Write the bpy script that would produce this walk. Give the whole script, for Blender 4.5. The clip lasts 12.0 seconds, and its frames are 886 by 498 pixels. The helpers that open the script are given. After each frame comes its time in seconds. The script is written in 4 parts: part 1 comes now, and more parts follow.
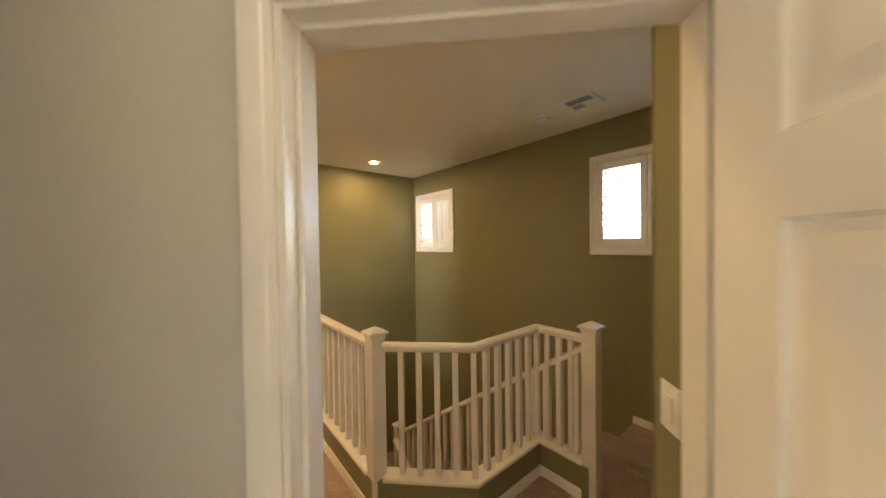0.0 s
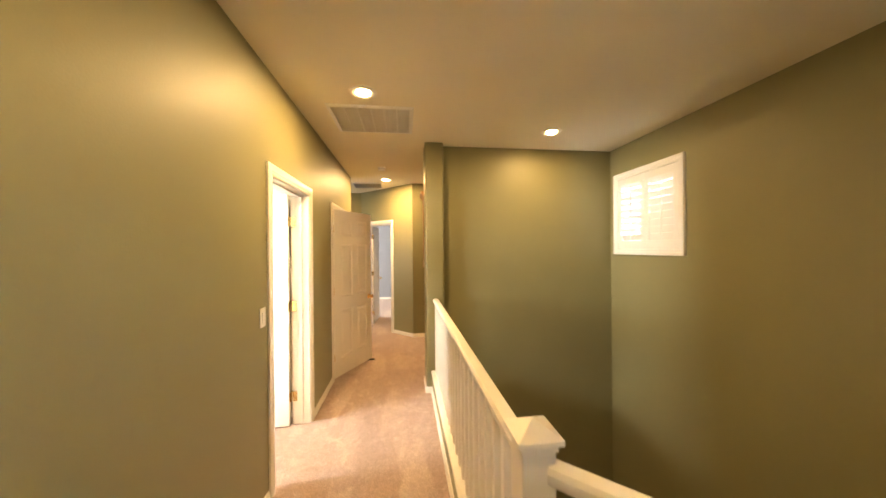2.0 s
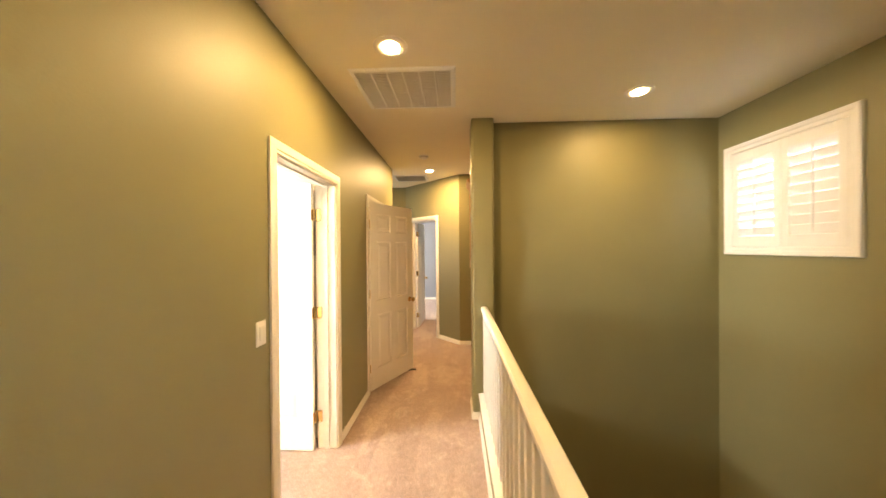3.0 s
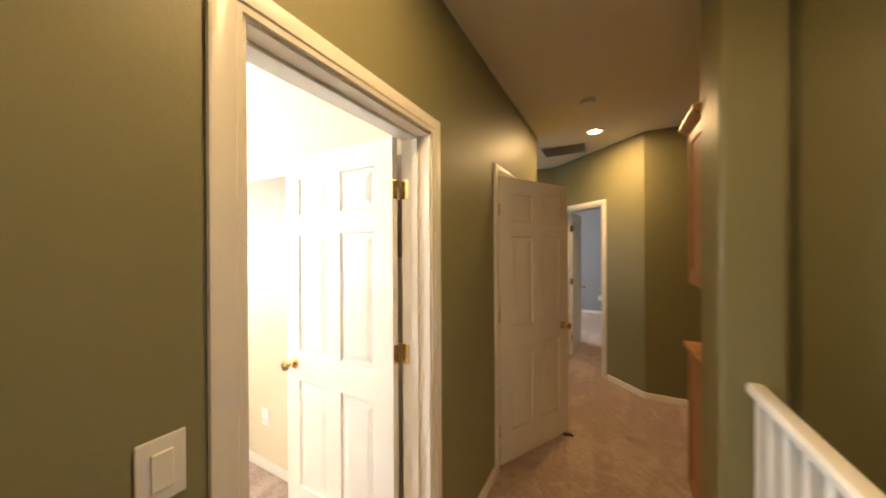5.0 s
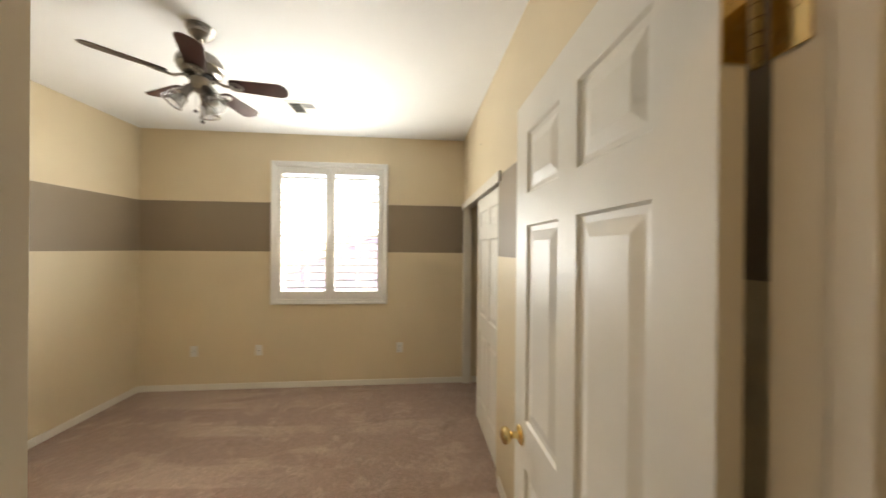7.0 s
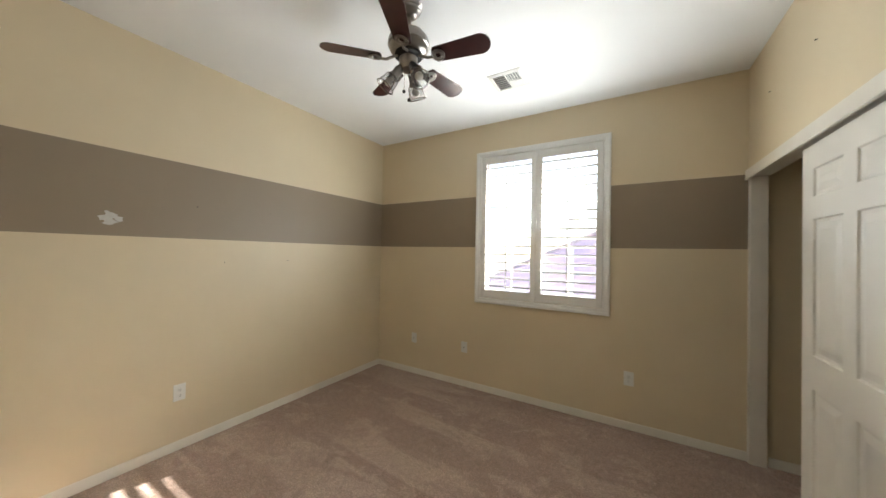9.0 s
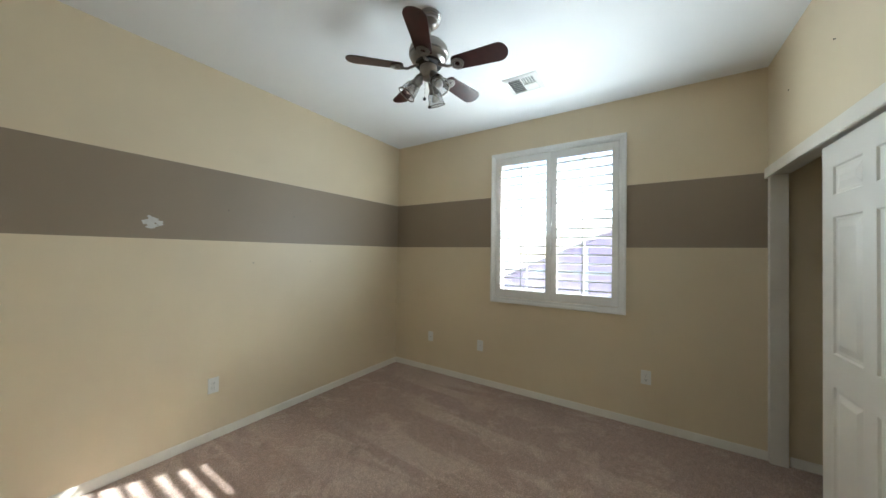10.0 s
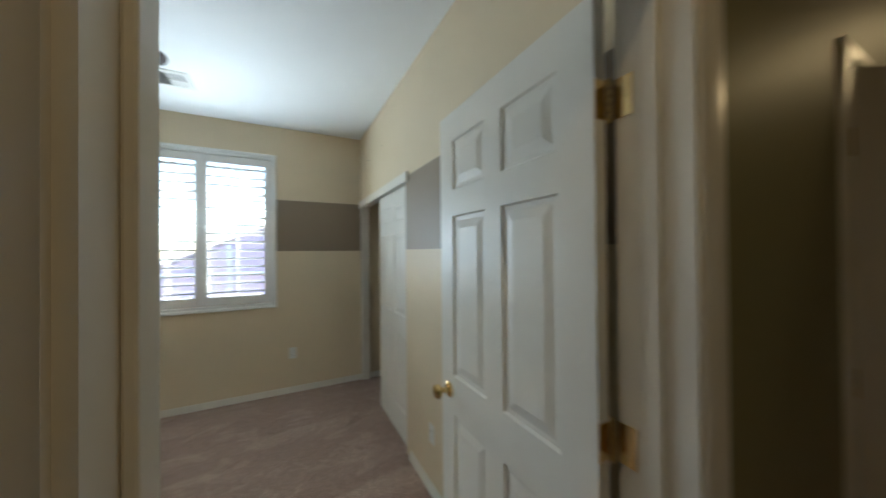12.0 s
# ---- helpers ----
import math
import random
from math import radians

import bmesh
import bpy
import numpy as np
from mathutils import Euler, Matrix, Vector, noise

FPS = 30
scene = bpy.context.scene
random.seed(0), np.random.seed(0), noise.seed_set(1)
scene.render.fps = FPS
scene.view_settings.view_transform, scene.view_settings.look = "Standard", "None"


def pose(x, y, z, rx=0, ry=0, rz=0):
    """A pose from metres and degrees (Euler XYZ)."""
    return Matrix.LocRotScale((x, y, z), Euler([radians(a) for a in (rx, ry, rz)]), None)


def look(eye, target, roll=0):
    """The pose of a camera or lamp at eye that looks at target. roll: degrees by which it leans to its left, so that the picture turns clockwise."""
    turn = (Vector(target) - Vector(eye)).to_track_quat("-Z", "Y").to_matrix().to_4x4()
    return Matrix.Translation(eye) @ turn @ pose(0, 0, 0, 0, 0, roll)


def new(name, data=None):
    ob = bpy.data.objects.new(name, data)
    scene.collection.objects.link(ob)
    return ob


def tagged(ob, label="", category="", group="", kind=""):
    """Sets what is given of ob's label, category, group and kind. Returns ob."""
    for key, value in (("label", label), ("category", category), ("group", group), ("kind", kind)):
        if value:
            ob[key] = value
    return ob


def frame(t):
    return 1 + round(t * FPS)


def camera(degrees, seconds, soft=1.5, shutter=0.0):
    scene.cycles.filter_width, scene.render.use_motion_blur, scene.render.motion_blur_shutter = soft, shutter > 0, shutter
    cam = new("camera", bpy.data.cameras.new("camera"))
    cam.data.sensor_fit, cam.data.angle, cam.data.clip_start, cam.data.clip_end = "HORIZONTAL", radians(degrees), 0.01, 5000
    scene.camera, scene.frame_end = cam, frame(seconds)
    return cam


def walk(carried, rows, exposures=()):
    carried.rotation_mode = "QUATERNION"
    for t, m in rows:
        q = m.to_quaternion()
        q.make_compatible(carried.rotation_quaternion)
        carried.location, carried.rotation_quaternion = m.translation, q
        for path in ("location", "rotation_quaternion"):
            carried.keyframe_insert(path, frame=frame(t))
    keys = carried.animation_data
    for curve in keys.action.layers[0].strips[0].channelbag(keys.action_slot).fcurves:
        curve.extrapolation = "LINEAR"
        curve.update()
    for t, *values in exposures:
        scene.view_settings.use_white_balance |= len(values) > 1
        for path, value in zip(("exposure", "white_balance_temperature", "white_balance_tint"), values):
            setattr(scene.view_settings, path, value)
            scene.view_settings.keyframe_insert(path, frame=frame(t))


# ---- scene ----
cam = camera(110.0, 12.0, shutter=0.5)
PATH = [
    (0, (-0.103, 0.075, 1.585), (1.171, 1.615, 1.553), -0.8),
    (0.5, (0.083, 0.302, 1.571), (1.247, 1.929, 1.547), -1.1),
    (1, (0.217, 0.493, 1.558), (1.049, 2.312, 1.542), -0.8),
    (1.5, (0.333, 0.731, 1.548), (0.838, 2.666, 1.533), -0.7),
    (2, (0.419, 0.968, 1.549), (0.662, 2.955, 1.547), -0.5),
    (2.5, (0.482, 1.232, 1.538), (0.543, 3.231, 1.537), -0.5),
    (2.7, (0.492, 1.343, 1.544), (0.496, 3.344, 1.537), -0.5),
    (4.3, (0.373, 2.313, 1.531), (-0.168, 4.240, 1.530), -0.3),
    (4.5, (0.338, 2.433, 1.527), (-0.303, 4.327, 1.525), -0.4),
    (5, (0.265, 2.705, 1.531), (-0.693, 4.462, 1.526), -0.3),
    (5.5, (0.173, 2.942, 1.529), (-1.158, 4.435, 1.535), -0.2),
    (6, (0.052, 3.153, 1.509), (-1.593, 4.291, 1.502), -0.4),
    (6.5, (-0.113, 3.332, 1.515), (-1.984, 4.039, 1.509), 0.0),
    (7, (-0.258, 3.455, 1.533), (-2.249, 3.637, 1.530), 0.5),
    (7.5, (-0.395, 3.485, 1.540), (-2.362, 3.120, 1.522), 0.6),
    (7.7, (-0.445, 3.472, 1.527), (-2.377, 2.958, 1.517), 0.7),
    (9.3, (-0.820, 3.249, 1.412), (-2.514, 2.187, 1.437), 1.0),
    (9.5, (-0.798, 3.240, 1.414), (-2.484, 2.165, 1.438), 0.9),
    (10, (-0.711, 3.278, 1.416), (-2.389, 2.190, 1.442), 0.8),
    (10.5, (-0.580, 3.283, 1.423), (-2.355, 2.362, 1.451), 0.6),
    (11, (-0.406, 3.338, 1.477), (-2.345, 2.846, 1.490), 0.1),
    (11.5, (-0.282, 3.280, 1.492), (-2.272, 3.481, 1.496), -0.3),
    (12, (-0.151, 3.213, 1.470), (-1.930, 4.128, 1.484), -0.5),
]
EXPOSURES = [(0, 5.4, 6800, 12), (0.5, 5.35, 7500, 14), (1.0, 5.45, 8000, 18), (1.5, 5.8, 7500, 14), (2.5, 5.9, 7200, 10), (4.5, 5.05, 6800, 10), (5.0, 4.65, 6600, 10), (5.5, 4.45, 6700, 10), (6.0, 4.1, 7000, 10), (6.5, 3.45, 7100, 10), (7.5, 2.5, 7100, 10),
             (9.5, 2.37, 5950, 6), (10.5, 2.27, 5450, 0), (11.3, 2.27, 5550, 1), (12, 2.2, 5350, 0)]
walk(cam, [(t, look(eye, target, roll)) for t, eye, target, roll in PATH], EXPOSURES)

# ---- plan, in metres ----
HALL_W, BED_E = -0.435, -0.582          # the two faces of the wall between hall and bedroom
BED_W, BED_S, BED_N = -3.795, 0.57, 4.012
HALL_E, WELL_N = 2.88, 4.43
CEIL, BED_CEIL = 2.70, 2.772
D45 = math.sqrt(0.5)

# ---- world, sun and lamps ----
world = bpy.data.worlds.new("sky")
scene.world = world
world.use_nodes = True
wn = world.node_tree.nodes
sky = wn.new("ShaderNodeTexSky")
sky.sky_type, sky.sun_disc = "NISHITA", False
SUN_EL, SUN_FROM = radians(35.5), Vector((-0.885, 0.466, 0))     # where the sun stands in this plan
sky.sun_elevation, sky.sun_rotation = SUN_EL, math.atan2(SUN_FROM.x, SUN_FROM.y)
wn["Background"].inputs["Strength"].default_value = 0.15
world.node_tree.links.new(sky.outputs[0], wn["Background"].inputs["Color"])


def lamp(name, kind, energy, color, m, **more):
    data = bpy.data.lights.new(name, kind)
    data.energy, data.color = energy, color
    ob = new(name, data)
    ob.matrix_world = m
    return ob


sun = lamp("sun", "SUN", 5.0, (1.0, 0.94, 0.86), look((0, 0, 0), -(SUN_FROM.normalized() * math.cos(SUN_EL) + Vector((0, 0, math.sin(SUN_EL))))))
sun.data.angle = radians(0.5)


def area_lamp(name, eye, target, w, h, energy, color=(0.86, 0.93, 1.0)):
    ob = lamp(name, "AREA", energy, color, look(eye, target))
    ob.data.shape, ob.data.size, ob.data.size_y = "RECTANGLE", w, h
    return ob


WARM = (1.0, 0.635, 0.28)
daylight = area_lamp("skylight_bedroom", (BED_W + 0.09, 2.62, 1.58), (-3.0, 2.46, 1.98), 0.84, 0.8, 5.7, (0.92, 0.97, 1.0))
daylight.data.spread = radians(160)
# Fill lamp added to brighten the start room; no source for it is seen.
area_lamp("skylight_start_room", (1.0, -2.55, 1.5), (0.6, 0.0, 1.4), 1.0, 0.8, 2.6, (1.0, 0.94, 0.84))
area_lamp("skylight_hall_near", (3.12, 0.99, 1.93), (2.0, 0.99, 1.93), 0.84, 0.84, 0.12)
# Lamp added inside the far room, standing in for an unseen, unbuilt window.
area_lamp("skylight_far_room", (-2.4, 9.2, 1.6), (0.0, 9.2, 1.2), 1.4, 1.4, 3.2, (0.94, 0.96, 1.0))
# Fill lamp added in the closed west passage, which has no window.
area_lamp("skylight_west_hall", (-2.3, 6.75, 1.5), (0.0, 6.75, 1.2), 0.9, 1.3, 0.4)
# The fourth is out of view, added for the glow on the west wall.
CANS = [(0.125, 3.293, 0.62), (1.874, 3.90, 0.25), (0.11, 6.187, 1.10), (0.22, 1.25, 0.17)]
for x, y, watts in CANS:
    s = lamp("downlight_lamp", "AREA", watts, WARM, look((x, y, CEIL - 0.019), (x, y, 0)))
    s.data.shape, s.data.size = "DISK", 0.12

# ---- materials ----


def material(name, color, rough=0.5, metal=0.0, var=0.06, var_scale=1.2, grain=0.0, grain_scale=200.0, bump=0.0, bump_scale=150.0, bump_dist=0.002, color2=None, rough_var=0.0):
    """A surface with large soft variation, fine grain and fine relief, in metres of the world."""
    mat = bpy.data.materials.new(name)
    mat.use_nodes = True
    nt = mat.node_tree
    nodes, links = nt.nodes, nt.links
    bsdf = nodes["Principled BSDF"]
    bsdf.inputs["Roughness"].default_value, bsdf.inputs["Metallic"].default_value = rough, metal
    geo = nodes.new("ShaderNodeNewGeometry")
    n1 = nodes.new("ShaderNodeTexNoise")
    n1.inputs["Scale"].default_value, n1.inputs["Detail"].default_value = var_scale, 5
    links.new(geo.outputs["Position"], n1.inputs["Vector"])
    ramp = nodes.new("ShaderNodeMix")
    ramp.data_type = "RGBA"
    a = [c * (1 - var) for c in color]
    b = list(color2) if color2 else [min(1, c * (1 + var)) for c in color]
    ramp.inputs["A"].default_value, ramp.inputs["B"].default_value = (*a, 1), (*b, 1)
    mr = nodes.new("ShaderNodeMapRange")
    mr.inputs["From Min"].default_value, mr.inputs["From Max"].default_value = 0.32, 0.68
    links.new(n1.outputs["Fac"], mr.inputs["Value"])
    links.new(mr.outputs["Result"], ramp.inputs["Factor"])
    out = ramp.outputs["Result"]
    if grain:
        n2 = nodes.new("ShaderNodeTexNoise")
        n2.inputs["Scale"].default_value, n2.inputs["Detail"].default_value = grain_scale, 3
        links.new(geo.outputs["Position"], n2.inputs["Vector"])
        m2 = nodes.new("ShaderNodeMapRange")
        m2.inputs["From Min"].default_value, m2.inputs["From Max"].default_value = 0.3, 0.7
        m2.inputs["To Min"].default_value, m2.inputs["To Max"].default_value = 1 - grain, 1 + grain
        links.new(n2.outputs["Fac"], m2.inputs["Value"])
        mul = nodes.new("ShaderNodeVectorMath")
        mul.operation = "MULTIPLY"
        links.new(out, mul.inputs[0])
        links.new(m2.outputs["Result"], mul.inputs[1])
        out = mul.outputs[0]
    links.new(out, bsdf.inputs["Base Color"])
    if rough_var:
        m3 = nodes.new("ShaderNodeMapRange")
        m3.inputs["To Min"].default_value, m3.inputs["To Max"].default_value = rough - rough_var, rough + rough_var
        links.new(n1.outputs["Fac"], m3.inputs["Value"])
        links.new(m3.outputs["Result"], bsdf.inputs["Roughness"])
    if bump:
        n4 = nodes.new("ShaderNodeTexNoise")
        n4.inputs["Scale"].default_value, n4.inputs["Detail"].default_value = bump_scale, 3
        links.new(geo.outputs["Position"], n4.inputs["Vector"])
        bp = nodes.new("ShaderNodeBump")
        bp.inputs["Strength"].default_value, bp.inputs["Distance"].default_value = bump, bump_dist
        links.new(n4.outputs["Fac"], bp.inputs["Height"])
        links.new(bp.outputs["Normal"], bsdf.inputs["Normal"])
    return mat


def striped_paint(name, base, band, z0, z1):
    """Wall paint with a broad horizontal band in another colour between two heights."""
    mat = material(name, base, rough=0.5, var=0.03, bump=0.25, bump_scale=110, bump_dist=0.0015)
    nodes, links = mat.node_tree.nodes, mat.node_tree.links
    bsdf = nodes["Principled BSDF"]
    base_out = bsdf.inputs["Base Color"].links[0].from_socket
    geo = nodes.new("ShaderNodeNewGeometry")
    sep = nodes.new("ShaderNodeSeparateXYZ")
    links.new(geo.outputs["Position"], sep.inputs[0])
    up = nodes.new("ShaderNodeMath")
    up.operation, up.inputs[1].default_value = "GREATER_THAN", z0
    down = nodes.new("ShaderNodeMath")
    down.operation, down.inputs[1].default_value = "LESS_THAN", z1
    both = nodes.new("ShaderNodeMath")
    both.operation = "MULTIPLY"
    links.new(sep.outputs["Z"], up.inputs[0])
    links.new(sep.outputs["Z"], down.inputs[0])
    links.new(up.outputs[0], both.inputs[0])
    links.new(down.outputs[0], both.inputs[1])
    mix = nodes.new("ShaderNodeMix")
    mix.data_type = "RGBA"
    mix.inputs["B"].default_value = (*band, 1)
    links.new(base_out, mix.inputs["A"])
    links.new(both.outputs[0], mix.inputs["Factor"])
    links.new(mix.outputs["Result"], bsdf.inputs["Base Color"])
    return mat


def carpet(name, base, brushed, worn):
    """Cut pile: tufts, brushed vacuum strokes along y, lighter foot marks and a few darker stains."""
    mat = bpy.data.materials.new(name)
    mat.use_nodes = True
    nodes, links = mat.node_tree.nodes, mat.node_tree.links
    bsdf = nodes["Principled BSDF"]
    bsdf.inputs["Roughness"].default_value, bsdf.inputs["Specular IOR Level"].default_value = 0.95, 0.15
    bsdf.inputs["Sheen Weight"].default_value, bsdf.inputs["Sheen Roughness"].default_value = 0.25, 0.5
    geo = nodes.new("ShaderNodeNewGeometry")

    def field(scale, stretch, low, high, detail=3, warp=0.0):
        mp = nodes.new("ShaderNodeMapping")
        mp.inputs["Scale"].default_value = stretch
        links.new(geo.outputs["Position"], mp.inputs["Vector"])
        n = nodes.new("ShaderNodeTexNoise")
        n.inputs["Scale"].default_value, n.inputs["Detail"].default_value, n.inputs["Distortion"].default_value = scale, detail, warp
        links.new(mp.outputs[0], n.inputs["Vector"])
        r = nodes.new("ShaderNodeMapRange")
        r.interpolation_type = "SMOOTHSTEP"
        r.inputs["From Min"].default_value, r.inputs["From Max"].default_value = low, high
        links.new(n.outputs["Fac"], r.inputs["Value"])
        return r.outputs["Result"], n.outputs["Fac"]

    def mixed(fac, a, b):
        m = nodes.new("ShaderNodeMix")
        m.data_type = "RGBA"
        links.new(fac, m.inputs["Factor"])
        for sock, v in ((m.inputs["A"], a), (m.inputs["B"], b)):
            if isinstance(v, tuple):
                sock.default_value = (*v, 1)
            else:
                links.new(v, sock)
        return m.outputs["Result"]

    def times(a, b, k=1.0):
        m = nodes.new("ShaderNodeMath")
        m.operation = "MULTIPLY"
        links.new(a, m.inputs[0])
        if b is None:
            m.inputs[1].default_value = k
        else:
            links.new(b, m.inputs[1])
        return m.outputs[0]
    strokes = field(1.0, (4.2, 0.55, 1), 0.47, 0.54, 2, 0.4)[0]
    where = field(0.9, (1, 1, 1), 0.40, 0.62)[0]
    feet = field(6.5, (1, 0.8, 1), 0.555, 0.615, 4, 0.9)[0]
    stain = field(2.1, (1, 1, 1), 0.63, 0.74, 3, 0.8)[0]
    col = mixed(times(times(strokes, where), None, 0.65), base, brushed)
    col = mixed(times(feet, None, 0.40), col, brushed)
    col = mixed(times(stain, None, 0.55), col, worn)
    tuft, raw = field(150, (1, 1, 1), 0.36, 0.64, 2)
    fine = field(420, (1, 1, 1), 0.3, 0.7, 2)[0]
    shade = nodes.new("ShaderNodeMapRange")
    shade.inputs["To Min"].default_value, shade.inputs["To Max"].default_value = 0.60, 1.30
    links.new(tuft, shade.inputs["Value"])
    shade2 = nodes.new("ShaderNodeMapRange")
    shade2.inputs["To Min"].default_value, shade2.inputs["To Max"].default_value = 0.85, 1.12
    links.new(fine, shade2.inputs["Value"])
    mul = nodes.new("ShaderNodeVectorMath")
    mul.operation = "MULTIPLY"
    links.new(col, mul.inputs[0])
    clump = nodes.new("ShaderNodeMapRange")
    clump.inputs["To Min"].default_value, clump.inputs["To Max"].default_value = 0.90, 1.09
    links.new(field(34, (1, 1, 1), 0.36, 0.64, 4, 0.6)[0], clump.inputs["Value"])
    links.new(times(times(shade.outputs["Result"], shade2.outputs["Result"]), clump.outputs["Result"]), mul.inputs[1])
    links.new(mul.outputs[0], bsdf.inputs["Base Color"])
    bump = nodes.new("ShaderNodeBump")
    bump.inputs["Strength"].default_value, bump.inputs["Distance"].default_value = 0.9, 0.008
    links.new(raw, bump.inputs["Height"])
    links.new(bump.outputs["Normal"], bsdf.inputs["Normal"])
    return mat


def glow(name, color, strength):
    mat = bpy.data.materials.new(name)
    mat.use_nodes = True
    b = mat.node_tree.nodes["Principled BSDF"]
    b.inputs["Base Color"].default_value = (*color, 1)
    b.inputs["Emission Color"].default_value, b.inputs["Emission Strength"].default_value = (*color, 1), strength
    return mat


def glass(name, rough=0.0):
    mat = bpy.data.materials.new(name)
    mat.use_nodes = True
    b = mat.node_tree.nodes["Principled BSDF"]
    b.inputs["Roughness"].default_value, b.inputs["IOR"].default_value, b.inputs["Transmission Weight"].default_value = rough, 1.45, 1
    return mat


M_OLIVE = material("olive_wall_paint", (0.229, 0.211, 0.104), rough=0.5, var=0.04, bump=0.3, bump_scale=110, bump_dist=0.0015, rough_var=0.05)
M_CREAM = striped_paint("cream_paint_with_taupe_band", (0.72, 0.61, 0.425), (0.29, 0.228, 0.158), 1.485, 2.018)
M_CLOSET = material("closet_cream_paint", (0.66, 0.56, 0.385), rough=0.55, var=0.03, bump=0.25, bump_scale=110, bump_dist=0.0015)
M_GREY = material("pale_grey_wall_paint", (0.54, 0.505, 0.44), rough=0.4, var=0.03, bump=0.35, bump_scale=110, bump_dist=0.0015)
M_BLUE = material("blue_grey_wall_paint", (0.28, 0.285, 0.312), rough=0.5, var=0.03, bump=0.25, bump_scale=110)
M_CEIL = material("ceiling_paint", (0.82, 0.755, 0.59), rough=0.75, var=0.02, bump=0.3, bump_scale=70, bump_dist=0.002)
M_BCEIL = material("white_ceiling_paint", (0.88, 0.885, 0.88), rough=0.75, var=0.02, bump=0.3, bump_scale=70, bump_dist=0.002)
M_TRIM = material("white_trim_paint", (0.78, 0.74, 0.66), rough=0.32, var=0.03, var_scale=6, bump=0.02, bump_scale=60, rough_var=0.05)
M_SHUT = material("white_shutter_paint", (0.80, 0.79, 0.76), rough=0.35, var=0.02, var_scale=6)
M_DOOR = material("white_door_paint", (0.80, 0.77, 0.70), rough=0.42, var=0.03, var_scale=3, bump=0.12, bump_scale=45, bump_dist=0.001, rough_var=0.06)
M_CARPET = carpet("carpet_pile", (0.40, 0.28, 0.222), (0.56, 0.425, 0.345), (0.24, 0.165, 0.125))
M_BRASS = material("polished_brass", (0.80, 0.60, 0.27), rough=0.14, metal=1.0, var=0.06, var_scale=30)
M_NICKEL = material("brushed_nickel", (0.30, 0.275, 0.25), rough=0.34, metal=1.0, var=0.06, var_scale=40)
M_BLADE = material("dark_cherry_veneer", (0.030, 0.006, 0.005), rough=0.30, var=0.1, var_scale=14, color2=(0.050, 0.010, 0.008))
M_OAK = material("honey_oak", (0.36, 0.17, 0.065), rough=0.4, var=0.15, var_scale=9, grain=0.12, grain_scale=60)
M_PLATE = material("white_plastic", (0.80, 0.79, 0.75), rough=0.3, var=0.02)
M_DARK = material("dark_slot", (0.03, 0.028, 0.025), rough=0.7, var=0.1)
M_FILTER = material("grey_filter_cloth", (0.42, 0.38, 0.33), rough=0.9, var=0.12, var_scale=9)
M_VENTBACK = material("grey_duct", (0.30, 0.30, 0.30), rough=0.6, var=0.1)
M_BULB = glow("lamp_lens", (1.0, 0.72, 0.36), 2.6)
M_GLASS = glass("window_glass")
M_SEEDED = glass("clear_lamp_glass", 0.03)
M_STUCCO = material("pink_stucco", (0.60, 0.47, 0.57), rough=0.9, var=0.06, bump=0.5, bump_scale=60, bump_dist=0.004)
M_ROOF = material("roof_tile", (0.52, 0.42, 0.41), rough=0.85, var=0.2, var_scale=4)
M_GROUND = material("dry_gravel_yard", (0.50, 0.46, 0.41), rough=0.95, var=0.15, var_scale=0.8, grain=0.2, grain_scale=40)
M_CHIP = material("bare_plaster", (0.62, 0.60, 0.56), rough=0.9, var=0.05, var_scale=60)

# ---- mesh helpers ----


def box(bm, x0, x1, y0, y1, z0, z1, bevel=0.0, m=None):
    made = bmesh.ops.create_cube(bm, size=1.0, matrix=Matrix.LocRotScale(((x0 + x1) / 2, (y0 + y1) / 2, (z0 + z1) / 2), None, (abs(x1 - x0), abs(y1 - y0), abs(z1 - z0))))["verts"]
    if bevel:
        edges = list({e for v in made for e in v.link_edges})
        made = bmesh.ops.bevel(bm, geom=edges, offset=bevel, segments=2, affect="EDGES", profile=0.5)["verts"]
    if m is not None:
        bmesh.ops.transform(bm, matrix=m, verts=made)
    return bm


def prism(bm, outline, z0, z1):
    """An upright prism on a flat outline of (x, y)."""
    low = [bm.verts.new((x, y, z0)) for x, y in outline]
    top = [bm.verts.new((x, y, z1)) for x, y in outline]
    bm.faces.new(top)
    bm.faces.new(low[::-1])
    for i in range(len(low)):
        j = (i + 1) % len(low)
        bm.faces.new((low[i], low[j], top[j], top[i]))
    bmesh.ops.recalc_face_normals(bm, faces=bm.faces)
    return bm


def lathe(bm, profile, segments=24, m=Matrix(), caps=True):
    """Turns a profile of (radius, height) round the local z axis."""
    rings = []
    for r, z in profile:
        rings.append([bm.verts.new(m @ Vector((r * math.cos(2 * math.pi * i / segments), r * math.sin(2 * math.pi * i / segments), z))) for i in range(segments)])
    for a, b in zip(rings, rings[1:]):
        for i in range(segments):
            j = (i + 1) % segments
            bm.faces.new((a[i], a[j], b[j], b[i]))
    for ring, (r, z) in ((rings[0], profile[0]), (rings[-1], profile[-1])):
        if r > 1e-5 and caps:
            bm.faces.new(ring)
    bmesh.ops.remove_doubles(bm, verts=bm.verts, dist=1e-6)
    bmesh.ops.recalc_face_normals(bm, faces=bm.faces)
    return bm


